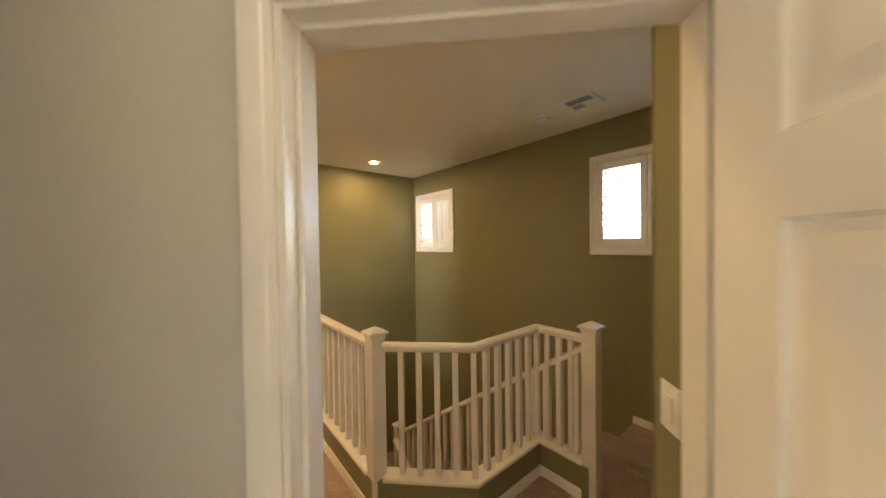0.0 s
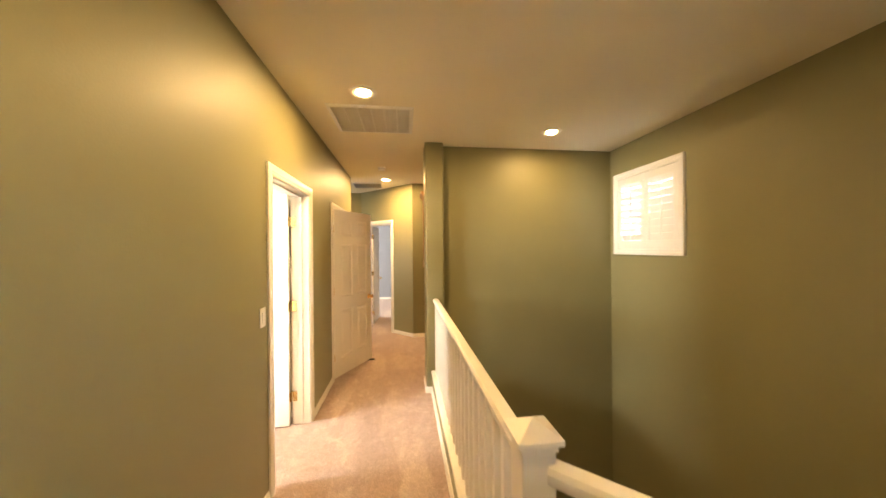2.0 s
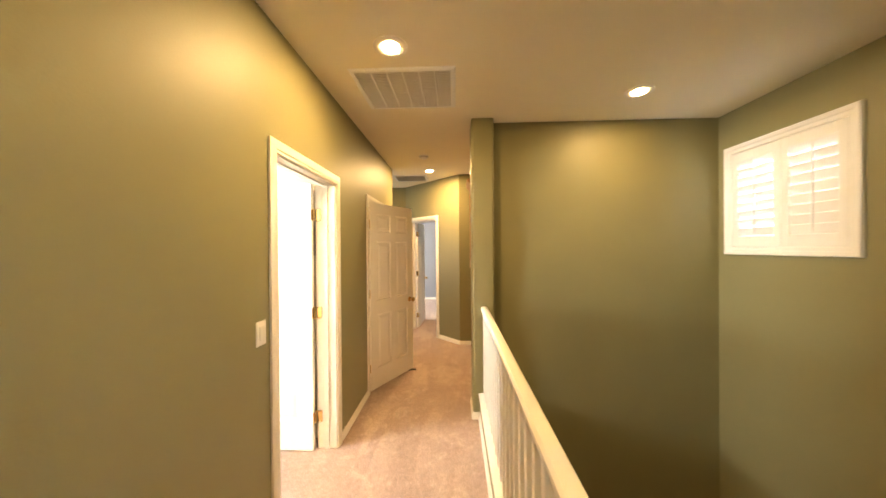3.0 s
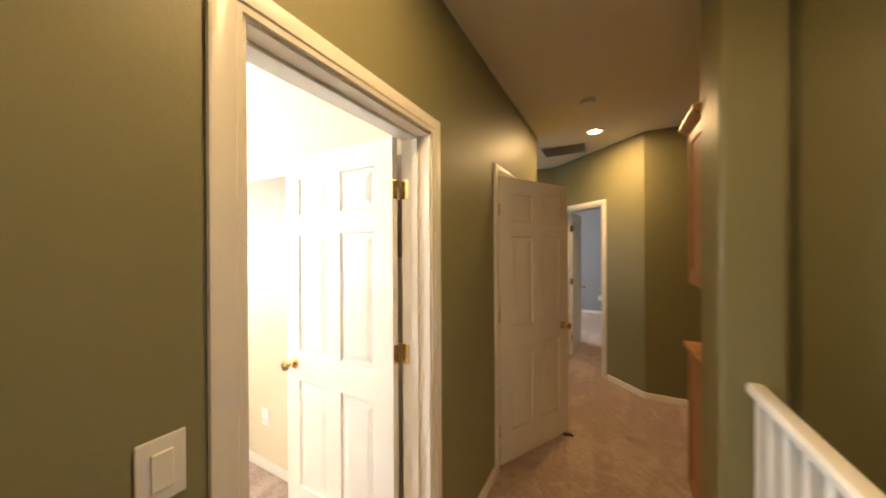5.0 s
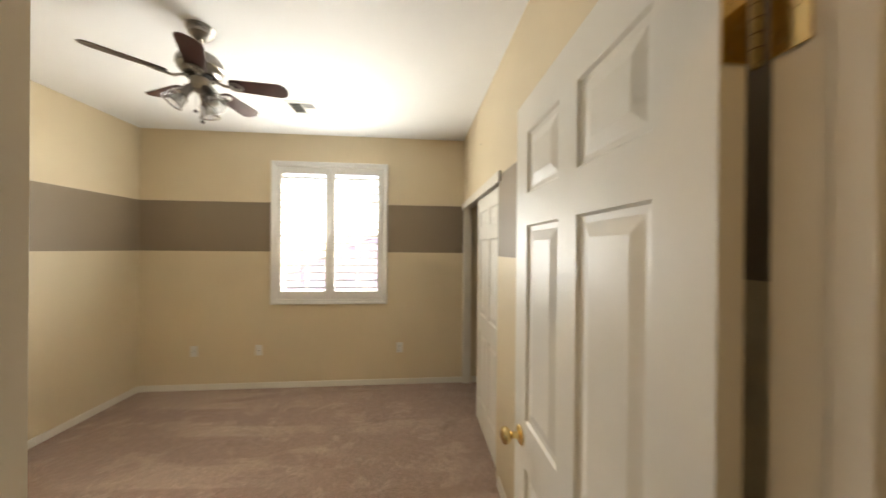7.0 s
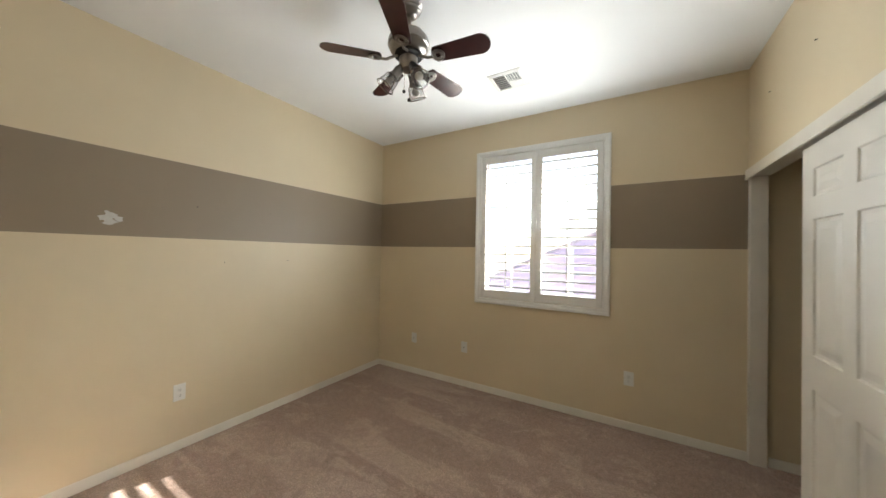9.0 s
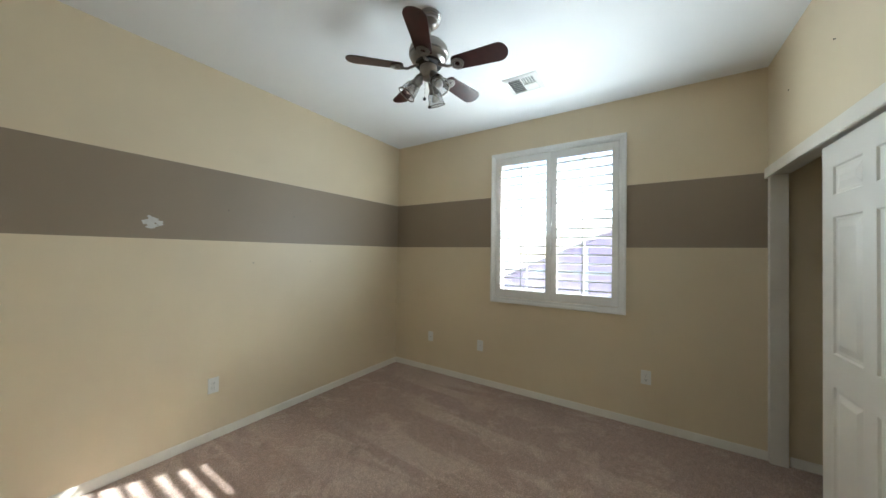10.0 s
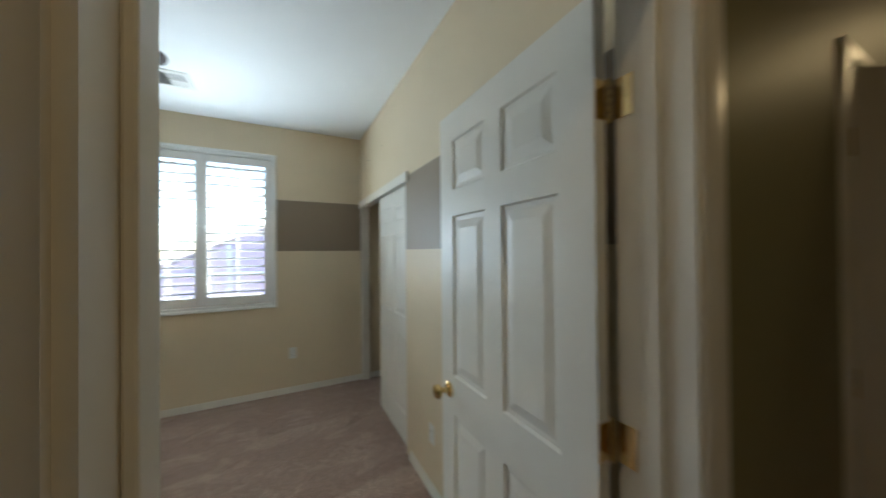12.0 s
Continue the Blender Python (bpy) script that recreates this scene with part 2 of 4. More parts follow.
def tube(bm, pts, r, segments=8):
    """A round bar along a line of points."""
    rings = []
    for i, p in enumerate(pts):
        p = Vector(p)
        d = (Vector(pts[min(i + 1, len(pts) - 1)]) - Vector(pts[max(i - 1, 0)])).normalized()
        a = d.orthogonal().normalized() if i == 0 else (rings_a - d * rings_a.dot(d)).normalized()
        rings_a = a
        b = d.cross(a)
        rings.append([bm.verts.new(p + (a * math.cos(2 * math.pi * k / segments) + b * math.sin(2 * math.pi * k / segments)) * r) for k in range(segments)])
    for a, b in zip(rings, rings[1:]):
        for i in range(segments):
            j = (i + 1) % segments
            bm.faces.new((a[i], a[j], b[j], b[i]))
    bm.faces.new(rings[0][::-1])
    bm.faces.new(rings[-1])
    return bm


def sweep(bm, pts, profile):
    """A moulding of profile (side, up) along a line of points, with mitred corners; side is to the right of the way."""
    rings = []
    n = len(pts)
    P = [Vector(p) for p in pts]
    for i in range(n):
        d0 = (P[i] - P[i - 1]) if i else (P[1] - P[0])
        d1 = (P[i + 1] - P[i]) if i < n - 1 else d0
        s0 = Vector((d0.y, -d0.x, 0)).normalized()
        s1 = Vector((d1.y, -d1.x, 0)).normalized()
        mid = (s0 + s1).normalized()
        mid = mid / max(0.3, mid.dot(s0))
        rings.append([bm.verts.new(P[i] + mid * a + Vector((0, 0, h))) for a, h in profile])
    k = len(profile)
    for a, b in zip(rings, rings[1:]):
        for i in range(k):
            j = (i + 1) % k
            bm.faces.new((a[i], a[j], b[j], b[i]))
    bm.faces.new(rings[0])
    bm.faces.new(rings[-1][::-1])
    bmesh.ops.recalc_face_normals(bm, faces=bm.faces)
    return bm


def frame_loop(bm, x0, x1, z0, z1, profile, closed=True):
    """A mitred frame in the local xz plane round the opening; profile of (outward, towards the viewer). Open at the foot for doors."""
    rings = []
    for o, h in profile:
        if closed:
            c = [(x0 - o, z0 - o), (x0 - o, z1 + o), (x1 + o, z1 + o), (x1 + o, z0 - o)]
        else:
            c = [(x0 - o, z0), (x0 - o, z1 + o), (x1 + o, z1 + o), (x1 + o, z0)]
        rings.append([bm.verts.new((x, h, z)) for x, z in c])
    for a, b in zip(rings, rings[1:] + rings[:1]):
        for i in range(4 if closed else 3):
            j = (i + 1) % 4
            bm.faces.new((a[i], a[j], b[j], b[i]))
    if not closed:
        bm.faces.new([r[0] for r in rings])
        bm.faces.new([r[3] for r in rings][::-1])
    bmesh.ops.recalc_face_normals(bm, faces=bm.faces)
    return bm


def mesh_object(name, bm, mat, smooth=False):
    data = bpy.data.meshes.new(name)
    bm.normal_update()
    bm.to_mesh(data)
    bm.free()
    if smooth:
        data.polygons.foreach_set("use_smooth", [True] * len(data.polygons))
        data.set_sharp_from_angle(angle=radians(38))
    data.materials.append(mat)
    return new(name, data)


def part(name, bm, mat, parent, label="", smooth=False):
    ob = mesh_object(name, bm, mat, smooth)
    ob.parent = parent
    return tagged(ob, label)


def again(ob, parent, m):
    """The same mesh once more, as another part."""
    o = new(ob.name.split(".")[0], ob.data)
    o.parent = parent
    o.matrix_local = m
    return o


def thing(name, label, category, m=Matrix(), group="", kind=""):
    ob = new(name)
    ob.empty_display_size = 0.1
    ob.matrix_world = m
    return tagged(ob, label, category, group, kind)


def structure(name, bm, mat, label, category, smooth=False):
    return tagged(mesh_object(name, bm, mat, smooth), label, category, kind="structure")


def B():
    return bmesh.new()


# ---- walls ----


def wall_with_holes(name, mat, label, along, a0, a1, t0, t1, z0, z1, holes=()):
    """A straight wall along 'x' or 'y', from a0 to a1, between the faces t0 and t1, with holes (a, b, low, high)."""
    bm = B()

    def piece(a, b, low, high):
        if b - a > 1e-4 and high - low > 1e-4:
            if along == "x":
                box(bm, a, b, t0, t1, low, high)
            else:
                box(bm, t0, t1, a, b, low, high)
    at = a0
    for a, b, low, high in sorted(holes):
        piece(at, a, z0, z1)
        piece(a, b, z0, low)
        piece(a, b, high, z1)
        at = b
    piece(at, a1, z0, z1)
    return structure(name, bm, mat, label, "wall")

OLIVE = "olive green painted plaster wall with fine orange-peel texture"
BD0, BD1, BDH = 3.078, 3.885, 2.045     # bedroom doorway along y
CD0, CD1 = 4.765, 5.535                 # closet doorway along y
LOW = -2.9                              # the floor below the stairwell
wall_with_holes("wall_hall_west", M_OLIVE, OLIVE, "y", 1.30, 6.08, (HALL_W + BED_E) / 2, HALL_W, 0, CEIL, [(BD0, BD1, 0, BDH), (CD0, CD1, 0, BDH)])
wall_with_holes("wall_bedroom_east", M_CREAM, "cream painted bedroom wall with a broad taupe band", "y", BED_S - 0.125, 4.02, BED_E, (HALL_W + BED_E) / 2, 0, BED_CEIL, [(BD0, BD1, 0, BDH)])
wall_with_holes("wall_bedroom_south", M_CREAM, "cream painted bedroom wall with a broad taupe band", "x", BED_W, BED_E, BED_S - 0.125, BED_S, 0, BED_CEIL)
wall_with_holes("wall_bedroom_west", M_CREAM, "cream painted bedroom wall with a broad taupe band and window", "y", BED_S - 0.125, 4.11, BED_W - 0.16, BED_W, 0, BED_CEIL, [(1.955, 3.095, 0.963, 2.417)])
wall_with_holes("wall_bedroom_north", M_CREAM, "cream painted bedroom wall with taupe band and closet opening", "x", BED_W, BED_E, BED_N, BED_N + 0.10, 0, BED_CEIL, [(BED_W + 0.01, -2.30, 0, 2.00)])
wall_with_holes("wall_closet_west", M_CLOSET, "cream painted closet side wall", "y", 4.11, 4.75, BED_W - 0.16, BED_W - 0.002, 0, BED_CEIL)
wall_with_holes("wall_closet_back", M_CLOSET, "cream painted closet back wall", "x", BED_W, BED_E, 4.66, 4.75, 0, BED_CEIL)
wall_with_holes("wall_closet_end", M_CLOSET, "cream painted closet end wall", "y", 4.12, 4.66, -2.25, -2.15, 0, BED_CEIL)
wall_with_holes("wall_stair_east", M_OLIVE, OLIVE, "y", 0.23, 6.6, HALL_E, HALL_E + 0.16, LOW, CEIL, [(0.575, 1.395, 1.53, 2.32), (3.485, 4.285, 1.53, 2.32)])
wall_with_holes("wall_stair_north", M_OLIVE, OLIVE, "x", 0.84, HALL_E, WELL_N, 4.60, LOW, CEIL)
wall_with_holes("wall_hall_south", M_OLIVE, OLIVE, "x", 0.83, HALL_E, 0.23, 0.35, LOW, CEIL)
wall_with_holes("wall_stair_west", M_OLIVE, OLIVE, "y", 0.90, WELL_N, 0.68, 0.80, LOW, -0.26)
wall_with_holes("wall_stair_south", M_OLIVE, OLIVE, "x", 0.80, HALL_E, 0.90, 1.10, LOW, -0.26)
# the rounded end of the stairwell wall
bm = B()
box(bm, 0.64, 0.84, 4.31, 4.60, 0, CEIL)
bmesh.ops.bevel(bm, geom=[e for e in bm.edges if abs(e.verts[0].co.z - e.verts[1].co.z) > 1 and e.verts[0].co.y < 4.4], offset=0.022, segments=5, affect="EDGES", profile=0.5)
structure("wall_end", bm, M_OLIVE, "olive painted wall end with rounded bullnose corners", "wall", smooth=True)
box_low = B()
box(box_low, 0.64, 0.84, 4.32, 4.60, LOW, -0.26)
structure("wall_end_below", box_low, M_OLIVE, OLIVE, "wall")


def wall_slab(name, mat, label, p, q, thick, z0, z1, hole=None):
    """A wall from p to q whose body lies to the right of the way; hole: (from, to, high) along it."""
    p, q = Vector((*p, 0)), Vector((*q, 0))
    d = (q - p).normalized()
    s = Vector((d.y, -d.x, 0))
    bm = B()
    spans = [(0, (q - p).length, z0, z1)] if not hole else [(0, hole[0], z0, z1), (hole[1], (q - p).length, z0, z1), (hole[0], hole[1], hole[2], z1)]
    for a, b, low, high in spans:
        prism(bm, [(p + d * a).xy, (p + d * b).xy, (p + d * b + s * thick).xy, (p + d * a + s * thick).xy], low, high)
    return structure(name, bm, mat, label, "wall")


def un(u, n):
    """The diagonal doorway's own plan: u to the right along its wall, n into the hall."""
    return ((u + n) * D45, (n - u) * D45)


N0, N1, NM = 0.515, 0.64, 0.58
U0, U1, UH = -0.482, 0.306, 2.030        # its opening
wall_slab("wall_diagonal_room_side", M_GREY, "pale grey painted wall beside the doorway", un(-1.30, NM), un(1.4, NM), NM - N0, 0, CEIL, (U0 + 1.30, U1 + 1.30, UH))
wall_slab("wall_diagonal_hall_side", M_OLIVE, OLIVE, un(-1.33, N1), un(0.345, N1), N1 - NM, 0, CEIL, (U0 + 1.33, U1 + 1.33, UH))
bm = B()
prism(bm, [un(0.345, NM), un(0.345, 0.838), (0.96, 0.30), (0.96, 0.23), un(0.48, NM)], 0, CEIL)
structure("wall_return", bm, M_OLIVE, "olive painted wall return beside the doorway", "wall")
# the room where the walk begins, closed by plain walls
wall_with_holes("wall_start_west", M_GREY, "pale grey painted plain wall", "y", -2.6, 1.30, -0.50, HALL_W, 0, CEIL)
# The opening behind the fill lamp is added and stays out of view.
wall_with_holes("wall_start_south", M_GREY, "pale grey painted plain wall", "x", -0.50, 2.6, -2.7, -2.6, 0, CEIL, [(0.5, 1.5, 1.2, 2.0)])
wall_with_holes("wall_start_east", M_GREY, "pale grey painted plain wall", "y", -2.6, 0.23, 2.5, 2.6, 0, CEIL)
wall_with_holes("wall_start_north", M_GREY, "pale grey painted plain wall", "x", 0.9, 2.5, 0.11, 0.23, 0, CEIL)

# the far end of the hall: a diagonal wall with a doorway, a niche to the east, a passage to the west
FAR0, FAR1 = Vector((0.55, 6.44)), Vector((-0.46, 7.46))
wall_slab("wall_far_diagonal_hall_side", M_OLIVE, OLIVE, FAR0, FAR1, 0.06, 0, CEIL, (0.55, 1.31, 2.035))
off = Vector((D45, D45)) * 0.06
wall_slab("wall_far_diagonal_room_side", M_BLUE, "blue-grey painted wall of the far room", FAR0 + off, FAR1 + off, 0.06, 0, CEIL, (0.55, 1.31, 2.035))
wall_with_holes("wall_niche_north", M_OLIVE, OLIVE, "x", 0.55, HALL_E, 6.44, 6.56, 0, CEIL)
wall_with_holes("wall_passage_north", M_OLIVE, OLIVE, "x", -3.2, -0.46, 7.46, 7.58, 0, CEIL)
wall_with_holes("wall_passage_south", M_OLIVE, OLIVE, "x", -3.2, HALL_W, 5.98, 6.08, 0, CEIL)
wall_with_holes("wall_passage_west", M_OLIVE, OLIVE, "y", 6.08, 7.46, -3.2, -3.1, 0, CEIL)
wall_with_holes("wall_far_room_north", M_BLUE, "blue-grey painted wall of the far room", "x", -3.0, 3.0, 10.73, 10.85, 0, CEIL)
wall_with_holes("wall_far_room_west", M_BLUE, "blue-grey painted wall of the far room", "y", 7.58, 10.73, -3.0, -2.9, 0, CEIL)
wall_with_holes("wall_far_room_east", M_BLUE, "blue-grey painted wall of the far room", "y", 6.56, 10.73, 2.4, 2.5, 0, CEIL)
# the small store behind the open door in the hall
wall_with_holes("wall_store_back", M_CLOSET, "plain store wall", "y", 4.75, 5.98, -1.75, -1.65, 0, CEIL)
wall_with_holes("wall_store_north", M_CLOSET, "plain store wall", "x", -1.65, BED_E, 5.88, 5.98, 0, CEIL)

# ---- floors and ceilings ----
CARPET = "beige cut-pile carpet with worn and vacuumed patches"
bm = B()
for outline in ([(HALL_W, 1.745), (0.745, 1.745), (0.745, 4.40), (0.745, 4.55), (HALL_W, 4.55)],
                [(HALL_W, 1.745), (HALL_W, -2.6), (2.5, -2.6), (2.5, 0.25), (HALL_E, 0.25), (HALL_E, 1.10), (1.785, 1.10), (1.785, 1.335), (1.155, 1.335), (0.745, 1.745)],
                [(HALL_W, 4.55), (HALL_E, 4.55), (HALL_E, 10.8), (-3.1, 10.8), (-3.1, 6.0), (HALL_W, 6.0)],
                [(BED_W, BED_S), (HALL_W, BED_S), (HALL_W, 6.0), (BED_W, 6.0)]):
    prism(bm, outline, -0.26, 0.0)
structure("floor", bm, M_CARPET, CARPET, "carpet")
bm = B()
box(bm, 0.5, HALL_E, 0.9, WELL_N + 0.1, LOW - 0.2, LOW)
structure("floor_below", bm, M_CARPET, CARPET, "carpet")
bm = B()
box(bm, -0.50, 3.04, -2.7, 10.85, CEIL, CEIL + 0.12)
box(bm, -3.2, -0.50, 4.75, 10.85, CEIL, CEIL + 0.12)
structure("ceiling_hall", bm, M_CEIL, "warm white textured hall ceiling", "ceiling")
bm = B()
box(bm, BED_W - 0.16, BED_E + 0.07, BED_S - 0.125, 4.75, BED_CEIL, BED_CEIL + 0.12)
structure("ceiling_bedroom", bm, M_BCEIL, "white textured bedroom ceiling", "ceiling")

# ---- baseboards ----
SKIRT = [(0, 0), (0, 0.061), (0.004, 0.061), (0.008, 0.054), (0.011, 0.040), (0.015, 0.012), (0.015, 0)]


def baseboard(pts, label="white painted baseboard"):
    """Along the foot of a wall; the room lies to the right of the way."""
    return structure("baseboard", sweep(B(), [(x, y, 0) for x, y in pts], SKIRT), M_TRIM, label, "baseboard")


baseboard([(HALL_W, 1.42), (HALL_W, BD0 - 0.075)])
baseboard([(HALL_W, BD1 + 0.075), (HALL_W, CD0 - 0.075)])
baseboard([(HALL_W, CD1 + 0.075), (HALL_W, 6.08), (-3.0, 6.08)])
baseboard([(0.84, 4.31), (0.64, 4.31), (0.64, 4.60)][::-1])
f1 = FAR0 + (FAR1 - FAR0).normalized() * 0.475
baseboard([tuple(f1), tuple(FAR0), (1.5, 6.44)])
baseboard([(BED_E, BED_S), (BED_W, BED_S), (BED_W, BED_N)])
baseboard([(-2.225, BED_N), (BED_E, BED_N), (BED_E, BD1 + 0.06)])
baseboard([(BED_E, BD0 - 0.07), (BED_E, BED_S + 0.013)])
baseboard([(BED_W, 4.12), (BED_W, 4.66), (-2.25, 4.66)])
baseboard([(HALL_E, 1.10), (HALL_E, 0.35), (0.86, 0.35)])
baseboard([(-2.9, 10.73), (2.4, 10.73)])

# ---- doorways: jambs, stops and casings ----
CASE = [(0, 0), (0, 0.010), (0.006, 0.013), (0.014, 0.013), (0.018, 0.017), (0.046, 0.020), (0.060, 0.016), (0.066, 0.012), (0.066, 0)]
CASE_WIDE = [(0, 0), (0, 0.010), (0.010, 0.014), (0.024, 0.014), (0.030, 0.018), (0.070, 0.021), (0.092, 0.016), (0.10, 0.012), (0.10, 0)]


def doorway(name, m, width, height, depth, case_front, case_back, stop_at, label):
    """Door lining: local x along the wall, y towards the viewer, the front face at y = 0 and the back at -depth."""
    ob = thing(name, label, "door frame", m, kind="structure")
    bm = B()
    for x0, x1, z0, z1 in ((0, 0.018, 0, height), (width - 0.018, width, 0, height), (0.018, width - 0.018, height - 0.018, height)):
        box(bm, x0, x1, -depth, 0, z0, z1)
    part("jamb", bm, M_TRIM, ob)
    bm = B()
    for x0, x1, z0, z1 in ((0.018, 0.030, 0, height - 0.018), (width - 0.030, width - 0.018, 0, height - 0.018), (0.030, width - 0.030, height - 0.030, height - 0.018)):
        box(bm, x0, x1, -stop_at - 0.035, -stop_at, z0, z1, bevel=0.003)
    part("door_stop", bm, M_TRIM, ob)
    for prof, back in ((case_front, False), (case_back, True)):
        if prof:
            bm = frame_loop(B(), 0.006, width - 0.006, 0, height - 0.006, prof, closed=False)
            if back:
                bmesh.ops.transform(bm, matrix=Matrix.Translation((0, -depth, 0)) @ Matrix.Diagonal((1, -1, 1, 1)), verts=bm.verts)
                bmesh.ops.recalc_face_normals(bm, faces=bm.faces)
            part("casing", bm, M_TRIM, ob, "moulded white casing", smooth=True)
    return ob




def frame_at(x, y, z, ax, ay):
    """A pose whose local x runs along ax and local y along ay, both flat unit ways (mirrored ones are allowed)."""
    return Matrix(((ax[0], ay[0], 0, x), (ax[1], ay[1], 0, y), (0, 0, 1, z), (0, 0, 0, 1)))


doorway("door_frame_bedroom", frame_at(HALL_W, BD1, 0, (0, -1), (1, 0)), BD1 - BD0, BDH, HALL_W - BED_E, CASE, CASE, 0.055, "white painted door lining with moulded casing")
doorway("door_frame_store", frame_at(HALL_W, CD1, 0, (0, -1), (1, 0)), CD1 - CD0, BDH, HALL_W - BED_E, CASE, None, 0.04, "white painted door lining with moulded casing")
ux, uy = un(U1, N0)
doorway("door_frame_start", frame_at(ux, uy, 0, (-D45, D45), (-D45, -D45)), U1 - U0, UH, N1 - N0, CASE, CASE, 0.040, "white painted door lining with moulded casing")
f0 = FAR0 + (FAR1 - FAR0).normalized() * 1.31
doorway("door_frame_far", frame_at(f0.x, f0.y, 0, (D45, -D45), (-D45, -D45)), 0.76, 2.035, 0.12, CASE, CASE, 0.07, "white painted door lining with moulded casing")

# ---- panelled doors ----
RINGS = ((0.0, 0.0), (0.006, -0.0075), (0.020, -0.0085), (0.026, -0.0075), (0.052, -0.0015))


def panel_face(bm, W, H, y, way, xs, zs):
    """One moulded face of a door at local y, with sunk and fielded panels at the odd cells."""
    for i in range(len(xs) - 1):
        for j in range(len(zs) - 1):
            x0, x1, z0, z1 = xs[i], xs[i + 1], zs[j], zs[j + 1]
            if i % 2 and j % 2:
                rings = [[bm.verts.new((a, y + way * h, b)) for a, b in ((x0 + o, z0 + o), (x1 - o, z0 + o), (x1 - o, z1 - o), (x0 + o, z1 - o))] for o, h in RINGS]
                for r0, r1 in zip(rings, rings[1:]):
                    for k in range(4):
                        bm.faces.new((r0[k], r0[(k + 1) % 4], r1[(k + 1) % 4], r1[k]))
                bm.faces.new(rings[-1])
            else:
                bm.faces.new([bm.verts.new((a, y, b)) for a, b in ((x0, z0), (x1, z0), (x1, z1), (x0, z1))])


def door_leaf_mesh(W, H, T=0.035):
    stile, mull = 0.105, 0.09
    xs = [0, stile, (W - mull) / 2, (W + mull) / 2, W - stile, W]
    zs = [0, 0.215, 0.80, 0.955, 1.60, 1.705, H - 0.115, H]
    bm = B()
    panel_face(bm, W, H, T, 1, xs, zs)
    panel_face(bm, W, H, 0, -1, xs, zs)
    for a, b in (((0, 0), (W, 0)), ((W, 0), (W, H)), ((W, H), (0, H)), ((0, H), (0, 0))):
        bm.faces.new([bm.verts.new(p) for p in ((a[0], 0, a[1]), (b[0], 0, b[1]), (b[0], T, b[1]), (a[0], T, a[1]))])
    bmesh.ops.remove_doubles(bm, verts=bm.verts, dist=1e-5)
    bmesh.ops.recalc_face_normals(bm, faces=bm.faces)
    return bm


def door_knob(parent, x, z, y, way):
    bm = lathe(B(), [(0.0, 0), (0.032, 0.0), (0.032, 0.004), (0.026, 0.009), (0.012, 0.012), (0.011, 0.030), (0.016, 0.036), (0.026, 0.044), (0.029, 0.054), (0.025, 0.064), (0.012, 0.069), (0, 0.070)], 24, Matrix.Translation((x, y, z)) @ Matrix.Rotation(radians(-90 * way), 4, "X"))
    return part("door_knob", bm, M_BRASS, parent, "polished brass round knob", smooth=True)


def hinge(parent, x, y, z):
    """A butt hinge: two leaves with screws and a knuckle of five rings."""
    bm = B()
    for k in range(5):
        lathe(bm, [(0.0065, -0.044 + k * 0.0178), (0.0065, -0.0275 + k * 0.0178)], 10, Matrix.Translation((x, y, z)))
    lathe(bm, [(0.0, -0.051), (0.0045, -0.049), (0.0065, -0.044)], 10, Matrix.Translation((x, y, z)))
    lathe(bm, [(0.0065, 0.0445), (0.0045, 0.050), (0.0, 0.052)], 10, Matrix.Translation((x, y, z)))
    ob = part("hinge", bm, M_BRASS, parent, "polished brass butt hinge", smooth=True)
    return ob


def six_panel_door(name, m, label, W=0.755, H=2.02, knuckle_y=0.044, hinge_leaf=True):
    """Hinge edge at local x = 0; the leaf runs along +x, its thickness along +y."""
    ob = thing(name, label, "door", m)
    leaf = part("leaf", door_leaf_mesh(W, H), M_DOOR, ob)
    leaf.location = (0, 0, 0.012)
    door_knob(ob, W - 0.065, 0.90, 0.035, 1)
    door_knob(ob, W - 0.065, 0.90, 0.0, -1)
    bm = B()
    box(bm, W - 0.001, W + 0.0015, 0.006, 0.029, 0.87, 0.93, bevel=0.0006)
    part("latch_plate", bm, M_BRASS, ob, "brass latch plate")
    for z in (0.25, 1.05, 1.80):
        h = hinge(ob, -0.004, knuckle_y, z)
        bm = B()
        box(bm, -0.0022, 0.0, 0.002, 0.034, z - 0.044, z + 0.044, bevel=0.0007)
        for k in (-0.03, 0.0, 0.03):
            lathe(bm, [(0.0035, 0), (0.0025, 0.001), (0, 0.001)], 8, Matrix.Translation((-0.0022, 0.013 if k else 0.024, z + k)) @ Matrix.Rotation(radians(-90), 4, "Y"))
        part("hinge_leaf", bm, M_BRASS, h)
        if hinge_leaf:
            bm = B()
            box(bm, -0.052, -0.014, 0.0485, 0.0515, z - 0.044, z + 0.044, bevel=0.0007)
            for k in (-0.03, 0.0, 0.03):
                lathe(bm, [(0.0035, 0), (0.0025, 0.001), (0, 0.001)], 8, Matrix.Translation((-0.025 if k else -0.040, 0.0485, z + k)) @ Matrix.Rotation(radians(90), 4, "X"))
            part("jamb_leaf", bm, M_BRASS, h)
    return ob


def heading(x, y, deg):
    return pose(x, y, 0, 0, 0, deg)


